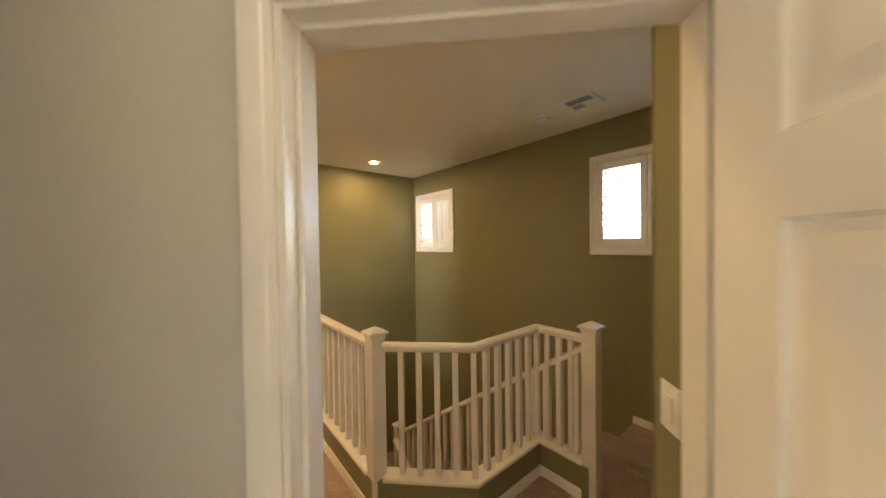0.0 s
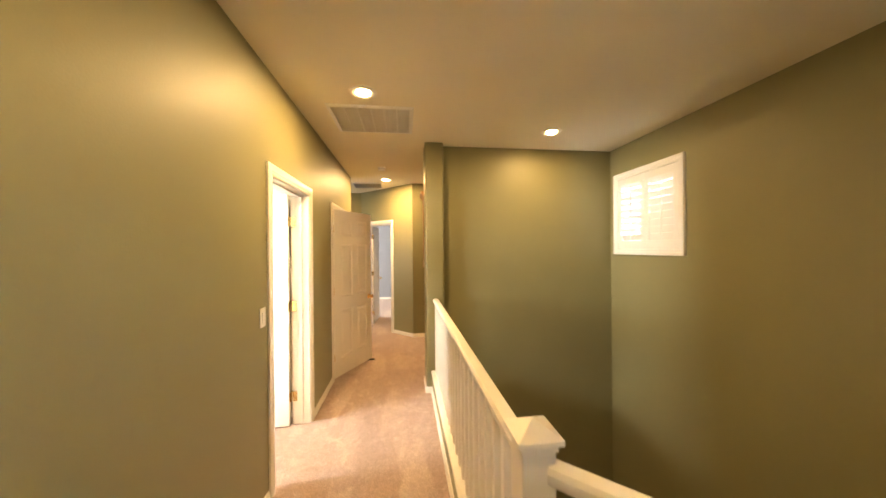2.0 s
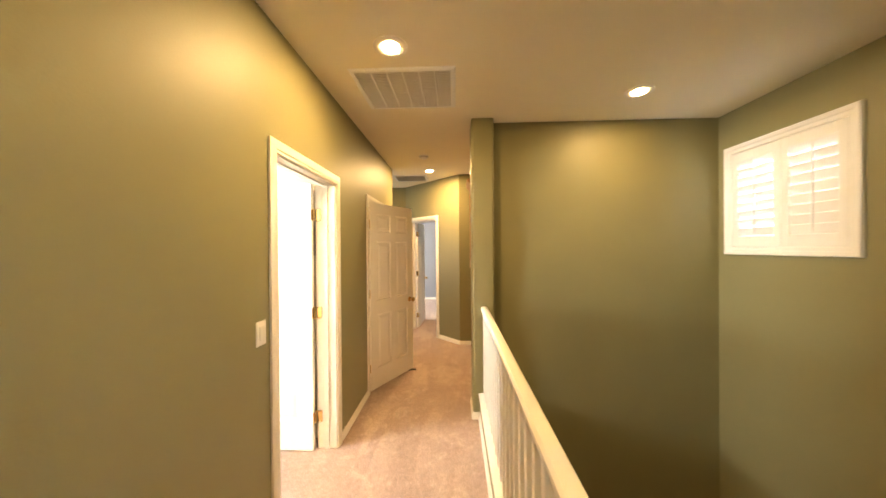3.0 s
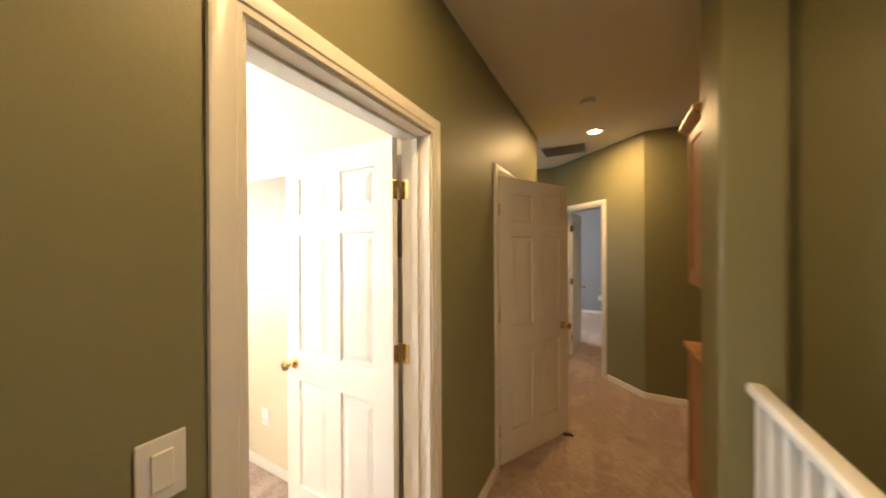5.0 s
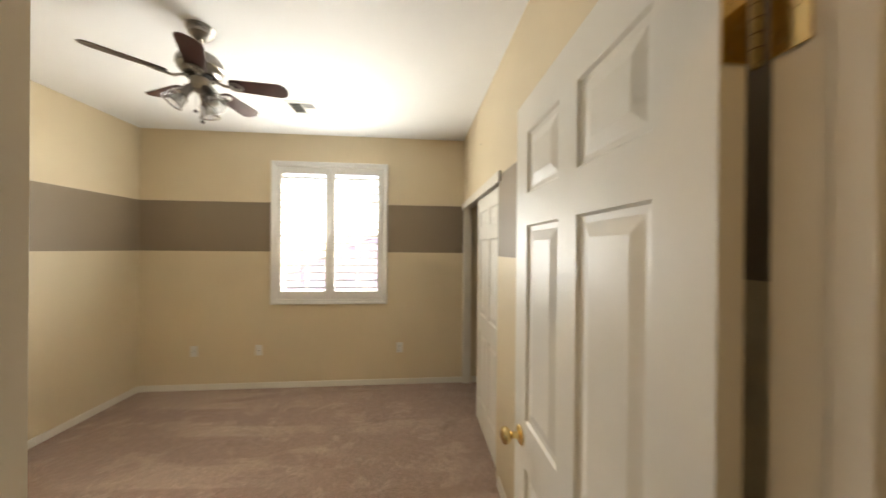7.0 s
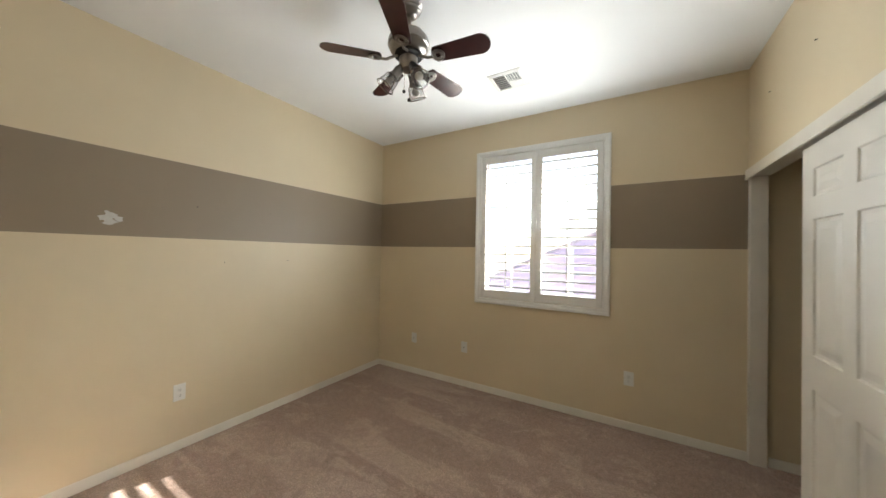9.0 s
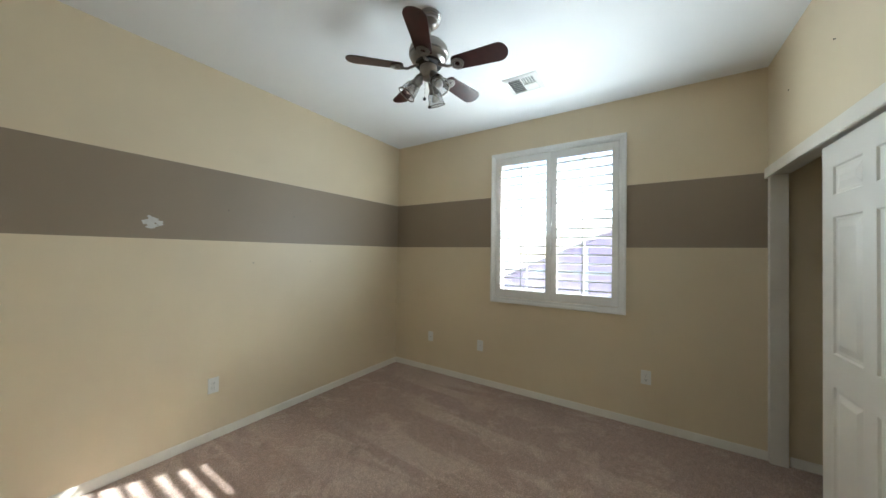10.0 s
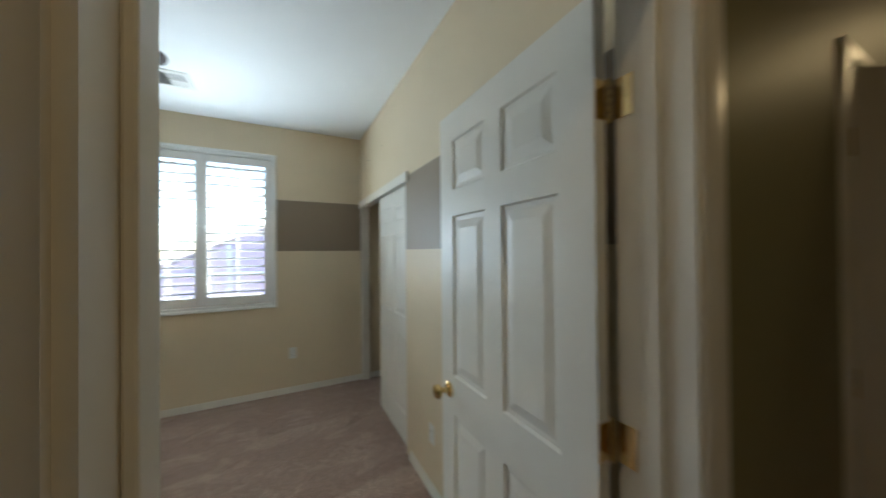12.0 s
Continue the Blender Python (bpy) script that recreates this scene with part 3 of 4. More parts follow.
six_panel_door("door_bedroom", heading(-0.597, 3.815, 179.5) @ Matrix.Diagonal((1, -1, 1, 1)), "white six-panel bedroom door standing open, brass hinges and knob")
d = math.degrees(math.atan2(5.40 - 4.785, -0.09 + 0.42))
six_panel_door("door_store", heading(-0.418, 4.790, d), "white six-panel door standing ajar in the hall", hinge_leaf=False)
hx, hy = un(0.288, 0.506)
six_panel_door("door_start", heading(hx, hy, 225) @ Matrix.Diagonal((1, -1, 1, 1)), "white six-panel door standing open beside the doorway", knuckle_y=-0.006, hinge_leaf=False)
six_panel_door("door_far", heading(-0.262, 7.445, 86) @ Matrix.Diagonal((1, -1, 1, 1)), "white six-panel door standing open into the far room", hinge_leaf=False)

# ---- stair rail ----
RAIL_X = 0.745
N1P, B1P, B2P, N2P = (RAIL_X, 1.745), (1.155, 1.335), (1.785, 1.335), (1.79, 0.955)
CURB = 0.212


def newel(x, y, z0, z1, name="newel_post"):
    ob = thing(name, "white painted square newel post with a pyramid cap", "newel post", pose(x, y, z0), group="newel posts of the stair")
    h = z1 - z0
    part("shaft", box(B(), -0.044, 0.044, -0.044, 0.044, 0, h - 0.055, bevel=0.003), M_TRIM, ob)
    part("neck", box(B(), -0.049, 0.049, -0.049, 0.049, h - 0.055, h - 0.035, bevel=0.003), M_TRIM, ob)
    bm = box(B(), -0.060, 0.060, -0.060, 0.060, h - 0.035, h - 0.019, bevel=0.003)
    part("cap", bm, M_TRIM, ob)
    bm = B()
    low = [bm.verts.new((a * 0.058, b * 0.058, h - 0.020)) for a, b in ((-1, -1), (1, -1), (1, 1), (-1, 1))]
    tip = [bm.verts.new((a * 0.004, b * 0.004, h + 0.008)) for a, b in ((-1, -1), (1, -1), (1, 1), (-1, 1))]
    bm.faces.new(tip)
    for k in range(4):
        bm.faces.new((low[k], low[(k + 1) % 4], tip[(k + 1) % 4], tip[k]))
    part("pyramid", bm, M_TRIM, ob)
    return ob


newel(*N1P, 0, 1.095)
newel(*N2P, 0, 1.095)

HAND = [(-0.020, 0), (-0.030, 0.012), (-0.031, 0.034), (-0.022, 0.046), (0, 0.050), (0.022, 0.046), (0.031, 0.034), (0.030, 0.012), (0.020, 0)]
SHOE = [(-0.056, 0), (-0.056, 0.014), (-0.050, 0.020), (0.050, 0.020), (0.056, 0.014), (0.056, 0)]


def along(p, q, step):
    p, q = Vector(p), Vector(q)
    n = max(1, round((q - p).length / step))
    return [p.lerp(q, (k + 0.5) / n) for k in range(n)]


def balustrade(name, lines, label, top=1.012, foot=CURB + 0.02):
    """Handrail, shoe and square balusters over flat lines of points."""
    ob = thing(name, label, "balustrade")
    first = None
    for line in lines:
        part("handrail", sweep(B(), [(*p, top - 0.05) for p in line], HAND), M_TRIM, ob, "white painted moulded handrail", smooth=True)
        part("shoe", sweep(B(), [(*p, CURB) for p in line], SHOE), M_TRIM, ob)
        for a, b in zip(line, line[1:]):
            turn = math.atan2(b[1] - a[1], b[0] - a[0])
            spots = along(a, b, 0.108)
            if len(line) > 2:
                n = {0: 5, 1: 6, 2: 4}[line.index(a)]
                spots = [Vector(a).lerp(Vector(b), k / n) for k in range(1, n + 1)][: 3 if n == 4 else n]
            for c in spots:
                if first is None:
                    first = part("baluster", box(B(), -0.0165, 0.0165, -0.0165, 0.0165, foot, top - 0.048, bevel=0.002), M_TRIM, ob)
                    first.matrix_local = Matrix.Translation((c.x, c.y, 0)) @ Matrix.Rotation(turn, 4, "Z")
                else:
                    again(first, ob, Matrix.Translation((c.x, c.y, 0)) @ Matrix.Rotation(turn, 4, "Z"))
    return ob


balustrade("balustrade", [[(RAIL_X, 4.31), (RAIL_X, 1.745 + 0.044)], [(RAIL_X + 0.035, 1.71), B1P, B2P, (1.788, 0.955 + 0.044)]], "white painted wooden balustrade with square balusters on a low curb")
# the low curb under the rail
for pts in ([(RAIL_X, 4.31), (RAIL_X, 1.745 - 0.02)], [(RAIL_X - 0.0, 1.745), B1P, B2P, (1.788, 0.955)]):
    structure("wall_curb", sweep(B(), [(*p, -0.26) for p in pts], [(-0.046, 0), (-0.046, CURB + 0.26), (0.046, CURB + 0.26), (0.046, 0)]), M_OLIVE, "olive painted low curb wall under the balustrade", "curb")
baseboard([(RAIL_X - 0.046, 1.79), (RAIL_X - 0.046, 4.31)][::-1])
baseboard([(0.757, 1.668), (1.136, 1.289), (1.740, 1.289), (1.742, 1.0)])

# ---- stairs ----
RISE, GO = 0.182, 0.255
STEPS = 9
bm = B()
for k in range(1, STEPS + 1):
    y0 = 1.10 + (k - 1) * GO
    box(bm, 1.86, HALL_E, y0, y0 + GO + 0.025 + (0.9 if k == STEPS else 0), -k * RISE - 0.30, -k * RISE, bevel=0.012)
ob = structure("stairs_upper", bm, M_CARPET, "carpeted stair flight descending along the wall", "stairs")
LAND = -STEPS * RISE
bm = B()
box(bm, 0.80, 1.87, 1.10 + (STEPS - 1) * GO, WELL_N, LAND - 0.30, LAND)
for k in range(1, 7):
    y1 = 1.10 + (STEPS - 1) * GO - (k - 1) * GO
    box(bm, 0.80, 1.72, y1 - GO - 0.025, y1, LAND - k * RISE - 0.3, LAND - k * RISE, bevel=0.012)
structure("stairs_lower", bm, M_CARPET, "carpeted landing and lower stair flight", "stairs")


def sloped_rail(x, y0, z0, y1, z1, name="stair_rail"):
    """Handrail with balusters and a closed stringer down a flight; z is the handrail's top."""
    ob = thing(name, "white painted sloping stair rail with square balusters", "stair rail")
    bm = sweep(B(), [(x, y0, z0 - 0.05), (x, y1, z1 - 0.05)], HAND)
    part("handrail", bm, M_TRIM, ob, smooth=True)
    slope = (z1 - z0) / (y1 - y0)
    part("stringer", sweep(B(), [(x, y0, z0 - 1.12), (x, y1, z1 - 1.12)], [(-0.045, 0), (-0.045, 0.30), (0.045, 0.30), (0.045, 0)]), M_TRIM, ob)
    n = int(abs(y1 - y0) / 0.108)
    first = None
    for k in range(n):
        y = y0 + (y1 - y0) * (k + 0.5) / n
        m = Matrix.Translation((x, y, z0 + slope * (y - y0)))
        if first is None:
            first = part("baluster", box(B(), -0.0165, 0.0165, -0.0165, 0.0165, -0.86, -0.03), M_TRIM, ob)
            first.matrix_local = m
        else:
            again(first, ob, m)
    return ob


sloped_rail(1.80, 1.0, 0.955, 3.20, -0.60)
newel(1.80, 3.25, LAND, -0.53)
sloped_rail(1.72, 3.20, -0.66, 1.75, -1.66)

# ---- shuttered windows ----


def shutter_window(name, m, W, H, depth, angles, label, slat_w=0.064, pitch=0.056, case=0.055, grid=False):
    """A window with two shutter panels. Local x along the wall, y into the room, z up from the opening's foot; the wall's face is y = 0."""
    ob = thing(name, label, "window", m, kind="structure")
    prof = [(0, -0.02), (0, 0.012), (0.008, 0.016), (case * 0.45, 0.018), (case * 0.55, 0.024), (case * 0.9, 0.027), (case, 0.022), (case, 0)]
    part("window_frame", frame_loop(B(), 0, W, 0, H, prof), M_SHUT, ob, "white moulded shutter frame")
    bm = B()
    for x0, x1, z0, z1 in ((0, 0.004, 0, H), (W - 0.004, W, 0, H), (0.004, W - 0.004, 0, 0.004), (0.004, W - 0.004, H - 0.004, H)):
        box(bm, x0, x1, -depth, -0.02, z0, z1)
    for x0, x1 in ((0.004, 0.014), (W / 2 - 0.012, W / 2 + 0.012), (W - 0.014, W - 0.004)):
        box(bm, x0, x1, -0.032, -0.019, 0.004, H - 0.004)      # light stops behind the gaps of the panels
    part("reveal", bm, M_SHUT, ob)
    bm = B()
    t = 0.035
    for x0, x1, z0, z1 in ((0.005, t, 0.005, H - 0.005), (W - t, W - 0.005, 0.005, H - 0.005), (W / 2 - 0.018, W / 2 + 0.018, t, H - t), (t, W - t, 0.005, t), (t, W - t, H - t, H - 0.005)):
        box(bm, x0, x1, -depth + 0.005, -depth + 0.035, z0, z1)
    part("sash", bm, M_SHUT, ob, "white vinyl window sash")
    for x0, x1 in ((t, W / 2 - 0.018), (W / 2 + 0.018, W - t)):
        pane = part("pane", box(B(), x0, x1, -depth + 0.018, -depth + 0.022, t, H - t), M_GLASS, ob)
        pane.visible_shadow = False
    if grid:
        bm = B()
        for x0, x1 in ((t, W / 2 - 0.018), (W / 2 + 0.018, W - t)):
            box(bm, (x0 + x1) / 2 - 0.006, (x0 + x1) / 2 + 0.006, -depth + 0.0225, -depth + 0.030, t, H - t)
            for k in range(1, 4):
                for a, b in ((x0, (x0 + x1) / 2 - 0.006), ((x0 + x1) / 2 + 0.006, x1)):
                    box(bm, a, b, -depth + 0.0225, -depth + 0.030, H * k / 4 - 0.006, H * k / 4 + 0.006)
        part("muntins", bm, M_SHUT, ob, "thin white window grille bars")
    stile, top, low, g = 0.05, 0.075, 0.085, 0.004
    pw = (W - 3 * g) / 2
    for k in range(2):
        x0 = g + k * (pw + g)
        bm = B()
        for a, b, z0, z1 in ((0, stile, g, H - g), (pw - stile, pw, g, H - g), (stile, pw - stile, g, low), (stile, pw - stile, H - top, H - g)):
            box(bm, x0 + a, x0 + b, -0.018, 0.010, z0, z1, bevel=0.002)
        panel = part("shutter_panel", bm, M_SHUT, ob, "white painted plantation shutter panel")
        n = int((H - top - low) / pitch)
        step = (H - top - low) / n
        first = None
        for i in range(n):
            ang = angles[k](i / max(1, n - 1)) if callable(angles[k]) else angles[k]
            mm = Matrix.Translation((x0 + pw / 2, -0.006, low + step * (i + 0.5))) @ Matrix.Rotation(radians(ang), 4, "X")
            if first is None:
                bm = B()
                lw = pw - 2 * stile + 0.002
                pr = [(-slat_w / 2, 0.001), (-slat_w / 4, 0.003), (slat_w / 2 - 0.004, 0.0070), (slat_w / 2, 0.0052), (slat_w / 2, -0.0052), (slat_w / 2 - 0.004, -0.0070), (-slat_w / 4, -0.003), (-slat_w / 2, -0.001)]
                ends = [[bm.verts.new((s * lw / 2, a, b)) for a, b in pr] for s in (-1, 1)]
                for q in range(8):
                    bm.faces.new((ends[0][q], ends[0][(q + 1) % 8], ends[1][(q + 1) % 8], ends[1][q]))
                bm.faces.new(ends[0])
                bm.faces.new(ends[1][::-1])
                bmesh.ops.recalc_face_normals(bm, faces=bm.faces)
                first = part("slat", bm, M_SHUT, panel)
                first.matrix_local = mm
            else:
                again(first, panel, mm)
        bm = B()
        mid = angles[k](0.5) if callable(angles[k]) else angles[k]
        yr = slat_w / 2 * math.cos(radians(mid)) - 0.005
        box(bm, x0 + pw / 2 - 0.005, x0 + pw / 2 + 0.005, yr, yr + 0.009, low + 0.01, H - top - 0.02, bevel=0.002)
        part("tilt_rod", bm, M_SHUT, panel)
    bm = B()
    for x in (0.006, W - 0.006):
        for z in (0.18 * H, 0.5 * H, 0.82 * H):
            box(bm, x - 0.006, x + 0.006, 0.008, 0.016, z - 0.03, z + 0.03, bevel=0.002)
    part("shutter_hinges", bm, M_SHUT, ob)
    return ob


shutter_window("window_bedroom", frame_at(BED_W, 1.955, 0.963, (0, 1), (1, 0)), 1.14, 1.454, 0.15, (lambda q: -26 if q > 0.78 else -14 if q > 0.54 else 7, lambda q: -26 if q > 0.78 else 7), "white plantation shutters open on the bedroom window", slat_w=0.088, pitch=0.079, grid=True)
shutter_window("window_stair_near", frame_at(HALL_E, 1.395, 1.53, (0, -1), (-1, 0)), 0.82, 0.79, 0.15, (-7, -7), "white plantation shutters open on a bright stair window", case=0.065, slat_w=0.074, pitch=0.067)
shutter_window("window_stair_far", frame_at(HALL_E, 4.285, 1.53, (0, -1), (-1, 0)), 0.80, 0.79, 0.15, (64, lambda q: 85 - 14 * q), "white plantation shutters half closed on the far stair window", case=0.065, slat_w=0.074, pitch=0.067)

# ---- bedroom closet ----
bm = B()
box(bm, BED_W + 0.001, -3.748, BED_N - 0.002, BED_N + 0.090, 0, 1.99, bevel=0.002)
structure("trim_closet_jamb", bm, M_TRIM, "white painted closet jamb", "trim")
bm = B()
box(bm, BED_W + 0.002, -2.235, BED_N - 0.020, BED_N - 0.002, 1.975, 2.045, bevel=0.003)
box(bm, -3.748, -2.302, BED_N + 0.0, BED_N + 0.10, 1.991, 1.999)
structure("trim_closet_head", bm, M_TRIM, "white painted closet header board", "trim")


def bypass_door(x, y, label):
    ob = thing("sliding_closet_door", label, "closet door", pose(x, y, 0.012), group="bypass closet doors")
    part("leaf", door_leaf_mesh(0.775, 1.955, 0.032), M_DOOR, ob)
    bm = lathe(B(), [(0.0, 0.0), (0.022, 0.0), (0.026, 0.003), (0.026, -0.002)], 16, Matrix.Translation((0.735, -0.0005, 0.93)) @ Matrix.Rotation(radians(90), 4, "X"))
    part("finger_pull", bm, M_BRASS, ob, "brass finger pull")
    return ob


bypass_door(-3.055, 4.030, "white six-panel sliding closet door slid half open")
bypass_door(-3.08, 4.072, "white six-panel sliding closet door behind the other")

# ---- wall plates ----


def wall_plate(name, m, kind, label, category):
    """Local x along the wall, y out of it, z up; the plate's middle at the origin."""
    ob = thing(name, label, category, m)
    part("plate", box(B(), -0.036, 0.036, 0, 0.006, -0.058, 0.058, bevel=0.003), M_PLATE, ob)
    if kind == "switch":
        part("rocker", box(B(), -0.016, 0.016, 0.005, 0.011, -0.033, 0.033, bevel=0.002), M_PLATE, ob)
    elif kind == "outlet":
        for s in (-1, 1):
            bm = lathe(B(), [(0.0165, 0.005), (0.0165, 0.008), (0.015, 0.009), (0, 0.009)], 20, Matrix.Translation((0, 0, s * 0.0195)) @ Matrix.Rotation(radians(-90), 4, "X"))
            face = part("socket", bm, M_PLATE, ob)
            bm = B()
            for x in (-0.006, 0.006):
                box(bm, x - 0.0012, x + 0.0012, 0.0088, 0.0094, s * 0.0195 - 0.002, s * 0.0195 + 0.006)
            lathe(bm, [(0.0025, 0.0088), (0.0025, 0.0094), (0, 0.0094)], 8, Matrix.Translation((0, 0, s * 0.0195 - 0.008)) @ Matrix.Rotation(radians(-90), 4, "X"))
            part("slots", bm, M_DARK, face)
    else:
        jack = part("jack", box(B(), -0.009, 0.009, 0.005, 0.009, -0.012, 0.012, bevel=0.001), M_PLATE, ob)
        part("slot", box(B(), -0.004, 0.004, 0.0088, 0.0096, -0.005, 0.003), M_DARK, jack)
    return ob


wall_plate("light_switch", frame_at(HALL_W, 2.945, 1.145, (0, -1), (1, 0)), "switch", "white rocker light switch on the olive wall", "light switch")
sx, sy = un(0.345, 0.765)
wall_plate("light_switch", frame_at(sx, sy, 1.185, (D45, D45), (-D45, D45)), "switch", "white rocker light switch beside the doorway", "light switch")
for y, kind, word in ((3.295, "outlet", "power outlet"), (1.78, "jack", "cable jack"), (1.12, "jack", "phone jack")):
    wall_plate("wall_" + word.replace(" ", "_"), frame_at(BED_W, y, 0.412, (0, 1), (1, 0)), kind, "white " + word + " plate low on the cream wall", word)
wall_plate("wall_power_outlet", frame_at(-1.745, BED_S, 0.40, (-1, 0), (0, 1)), "outlet", "white power outlet plate low on the cream wall", "power outlet")
wall_plate("wall_power_outlet", frame_at(-1.87, BED_N, 0.36, (1, 0), (0, -1)), "outlet", "white power outlet plate beside the closet", "power outlet")
wall_plate("wall_power_outlet", frame_at(0.02, 10.73, 0.36, (1, 0), (0, -1)), "outlet", "white power outlet plate in the far room", "power outlet")

# ---- marks on the walls ----
rng = random.Random(7)
ob = thing("plaster_patch", "small unpainted plaster patch on the taupe band", "wall mark", pose(-1.385, BED_S, 1.588))
for k, (dx, dz, r) in enumerate(((0, 0.018, 0.032), (0.034, 0.004, 0.030), (-0.028, 0.0, 0.024), (0.010, -0.020, 0.030), (0.02, 0.038, 0.014))):
    bm = B()
    ring = [bm.verts.new((dx + math.cos(a) * r * rng.uniform(0.6, 1.3), 0.0012, dz + math.sin(a) * r * rng.uniform(0.45, 0.9))) for a in [2 * math.pi * i / 14 for i in range(14)]]
    mid = bm.verts.new((dx, 0.002 + 0.0004 * k, dz))
    for i in range(14):
        bm.faces.new((ring[(i + 1) % 14], ring[i], mid))
    part("flake", bm, M_CHIP, ob)


def nail(x, y, z, way):
    bm = lathe(B(), [(0.0, 0.0), (0.002, 0.0), (0.002, 0.004), (0.0038, 0.005), (0.003, 0.007), (0, 0.008)], 8, Matrix.Translation((x, y, z)) @ Matrix.Rotation(radians(-90 * way), 4, "X"))
    return tagged(mesh_object("nail", bm, M_DARK), "small dark nail stuck in the painted wall", "nail", group="nails in the wall")


for x, z in ((-1.82, 1.719), (-2.356, 1.732), (-2.008, 1.313), (-2.528, 1.321)):
    nail(x, BED_S, z, 1)
for x, z in ((-3.41, 2.434), (-2.869, 2.426)):
    nail(x, BED_N, z, -1)

# ---- ceiling fittings ----


def downlight(x, y):
    ob = thing("recessed_downlight", "lit recessed downlight with a white trim ring", "downlight", pose(x, y, CEIL), group="recessed downlights")
    part("trim_ring", lathe(B(), [(0.098, 0.0), (0.098, -0.004), (0.090, -0.008), (0.070, -0.008), (0.052, -0.002), (0.052, 0.0)], 36, caps=False), M_TRIM, ob, "white trim ring", smooth=True)
    part("lens", lathe(B(), [(0.051, -0.001), (0.049, -0.008), (0.038, -0.013), (0.022, -0.015), (0.0, -0.016)], 32), M_BULB, ob, "glowing warm lamp lens", smooth=True)
    return ob


for x, y, watts in CANS:
    downlight(x, y)


def smoke_detector(x, y, r, label):
    ob = thing("smoke_detector", label, "smoke detector", pose(x, y, CEIL))
    part("base", lathe(B(), [(r, 0), (r, -0.008), (r * 0.97, -0.010), (r * 0.97, 0)], 32), M_PLATE, ob, smooth=True)
    part("cover", lathe(B(), [(r * 0.90, -0.009), (r * 0.88, -0.026), (r * 0.80, -0.034), (r * 0.45, -0.037), (r * 0.42, -0.033), (r * 0.30, -0.033), (r * 0.28, -0.040), (0, -0.041)], 32), M_PLATE, ob, smooth=True)
    bm = B()
    for k in range(24):
        a = 2 * math.pi * k / 24
        box(bm, r * 0.885, r * 0.90, -0.003, 0.003, -0.024, -0.014, m=Matrix.Rotation(a, 4, "Z"))
    part("vent_slots", bm, M_DARK, ob)
    return ob


smoke_detector(0.10, 5.42, 0.058, "white round smoke detector on the hall ceiling")
smoke_detector(2.385, 1.655, 0.075, "white round smoke detector over the stairwell")
ob = thing("ceiling_sensor", "small round white sprinkler cover on the ceiling", "sprinkler cover", pose(1.097, 1.206, CEIL))
part("cover", lathe(B(), [(0.04, 0), (0.04, -0.004), (0.034, -0.007), (0, -0.008)], 24), M_PLATE, ob, smooth=True)

ob = thing("return_air_grille", "white ceiling return grille with a grey filter behind", "air grille", pose(0.15, 3.785, CEIL))
part("frame", frame_loop(B(), -0.315, 0.315, -0.255, 0.255, [(0, 0), (0, 0.012), (0.022, 0.010), (0.034, 0.003), (0.034, 0)]), M_PLATE, ob)
ob.children[0].matrix_local = Matrix.Rotation(radians(-90), 4, "X") @ Matrix.Identity(4)
part("filter", box(B(), -0.315, 0.315, -0.255, 0.255, -0.0045, -0.002), M_FILTER, ob, "grey filter cloth")
for k in range(1, 6):
    x = -0.315 + 0.63 * k / 6
    part("bar", box(B(), x - 0.004, x + 0.004, -0.255, 0.255, -0.011, -0.003), M_PLATE, ob)
bm = B()
for k in range(1, 26):
    y = -0.255 + 0.51 * k / 26
    box(bm, -0.315, 0.315, y - 0.002, y + 0.002, -0.009, -0.005)
tagged(part("fine_mesh", bm, M_PLATE, ob), kind="stuff")

ob = thing("return_air_grille", "white framed ceiling grille with dark louvres", "air grille", pose(-0.235, 6.65, CEIL))
part("frame", frame_loop(B(), -0.235, 0.235, -0.185, 0.185, [(0, 0), (0, 0.012), (0.022, 0.012), (0.036, 0.003), (0.036, 0)]), M_PLATE, ob)
ob.children[0].matrix_local = Matrix.Rotation(radians(-90), 4, "X")
part("filter", box(B(), -0.235, 0.235, -0.185, 0.185, -0.003, -0.001), M_VENTBACK, ob, "dark duct behind the louvres")
first = None
for k in range(9):
    m = Matrix.Translation((0, -0.165 + 0.041 * k, -0.009)) @ Matrix.Rotation(radians(32), 4, "X")
    if first is None:
        first = part("louvre", box(B(), -0.235, 0.235, -0.013, 0.013, -0.0008, 0.0008), M_TRIM, ob)
        first.matrix_local = m
    else:
        again(first, ob, m)


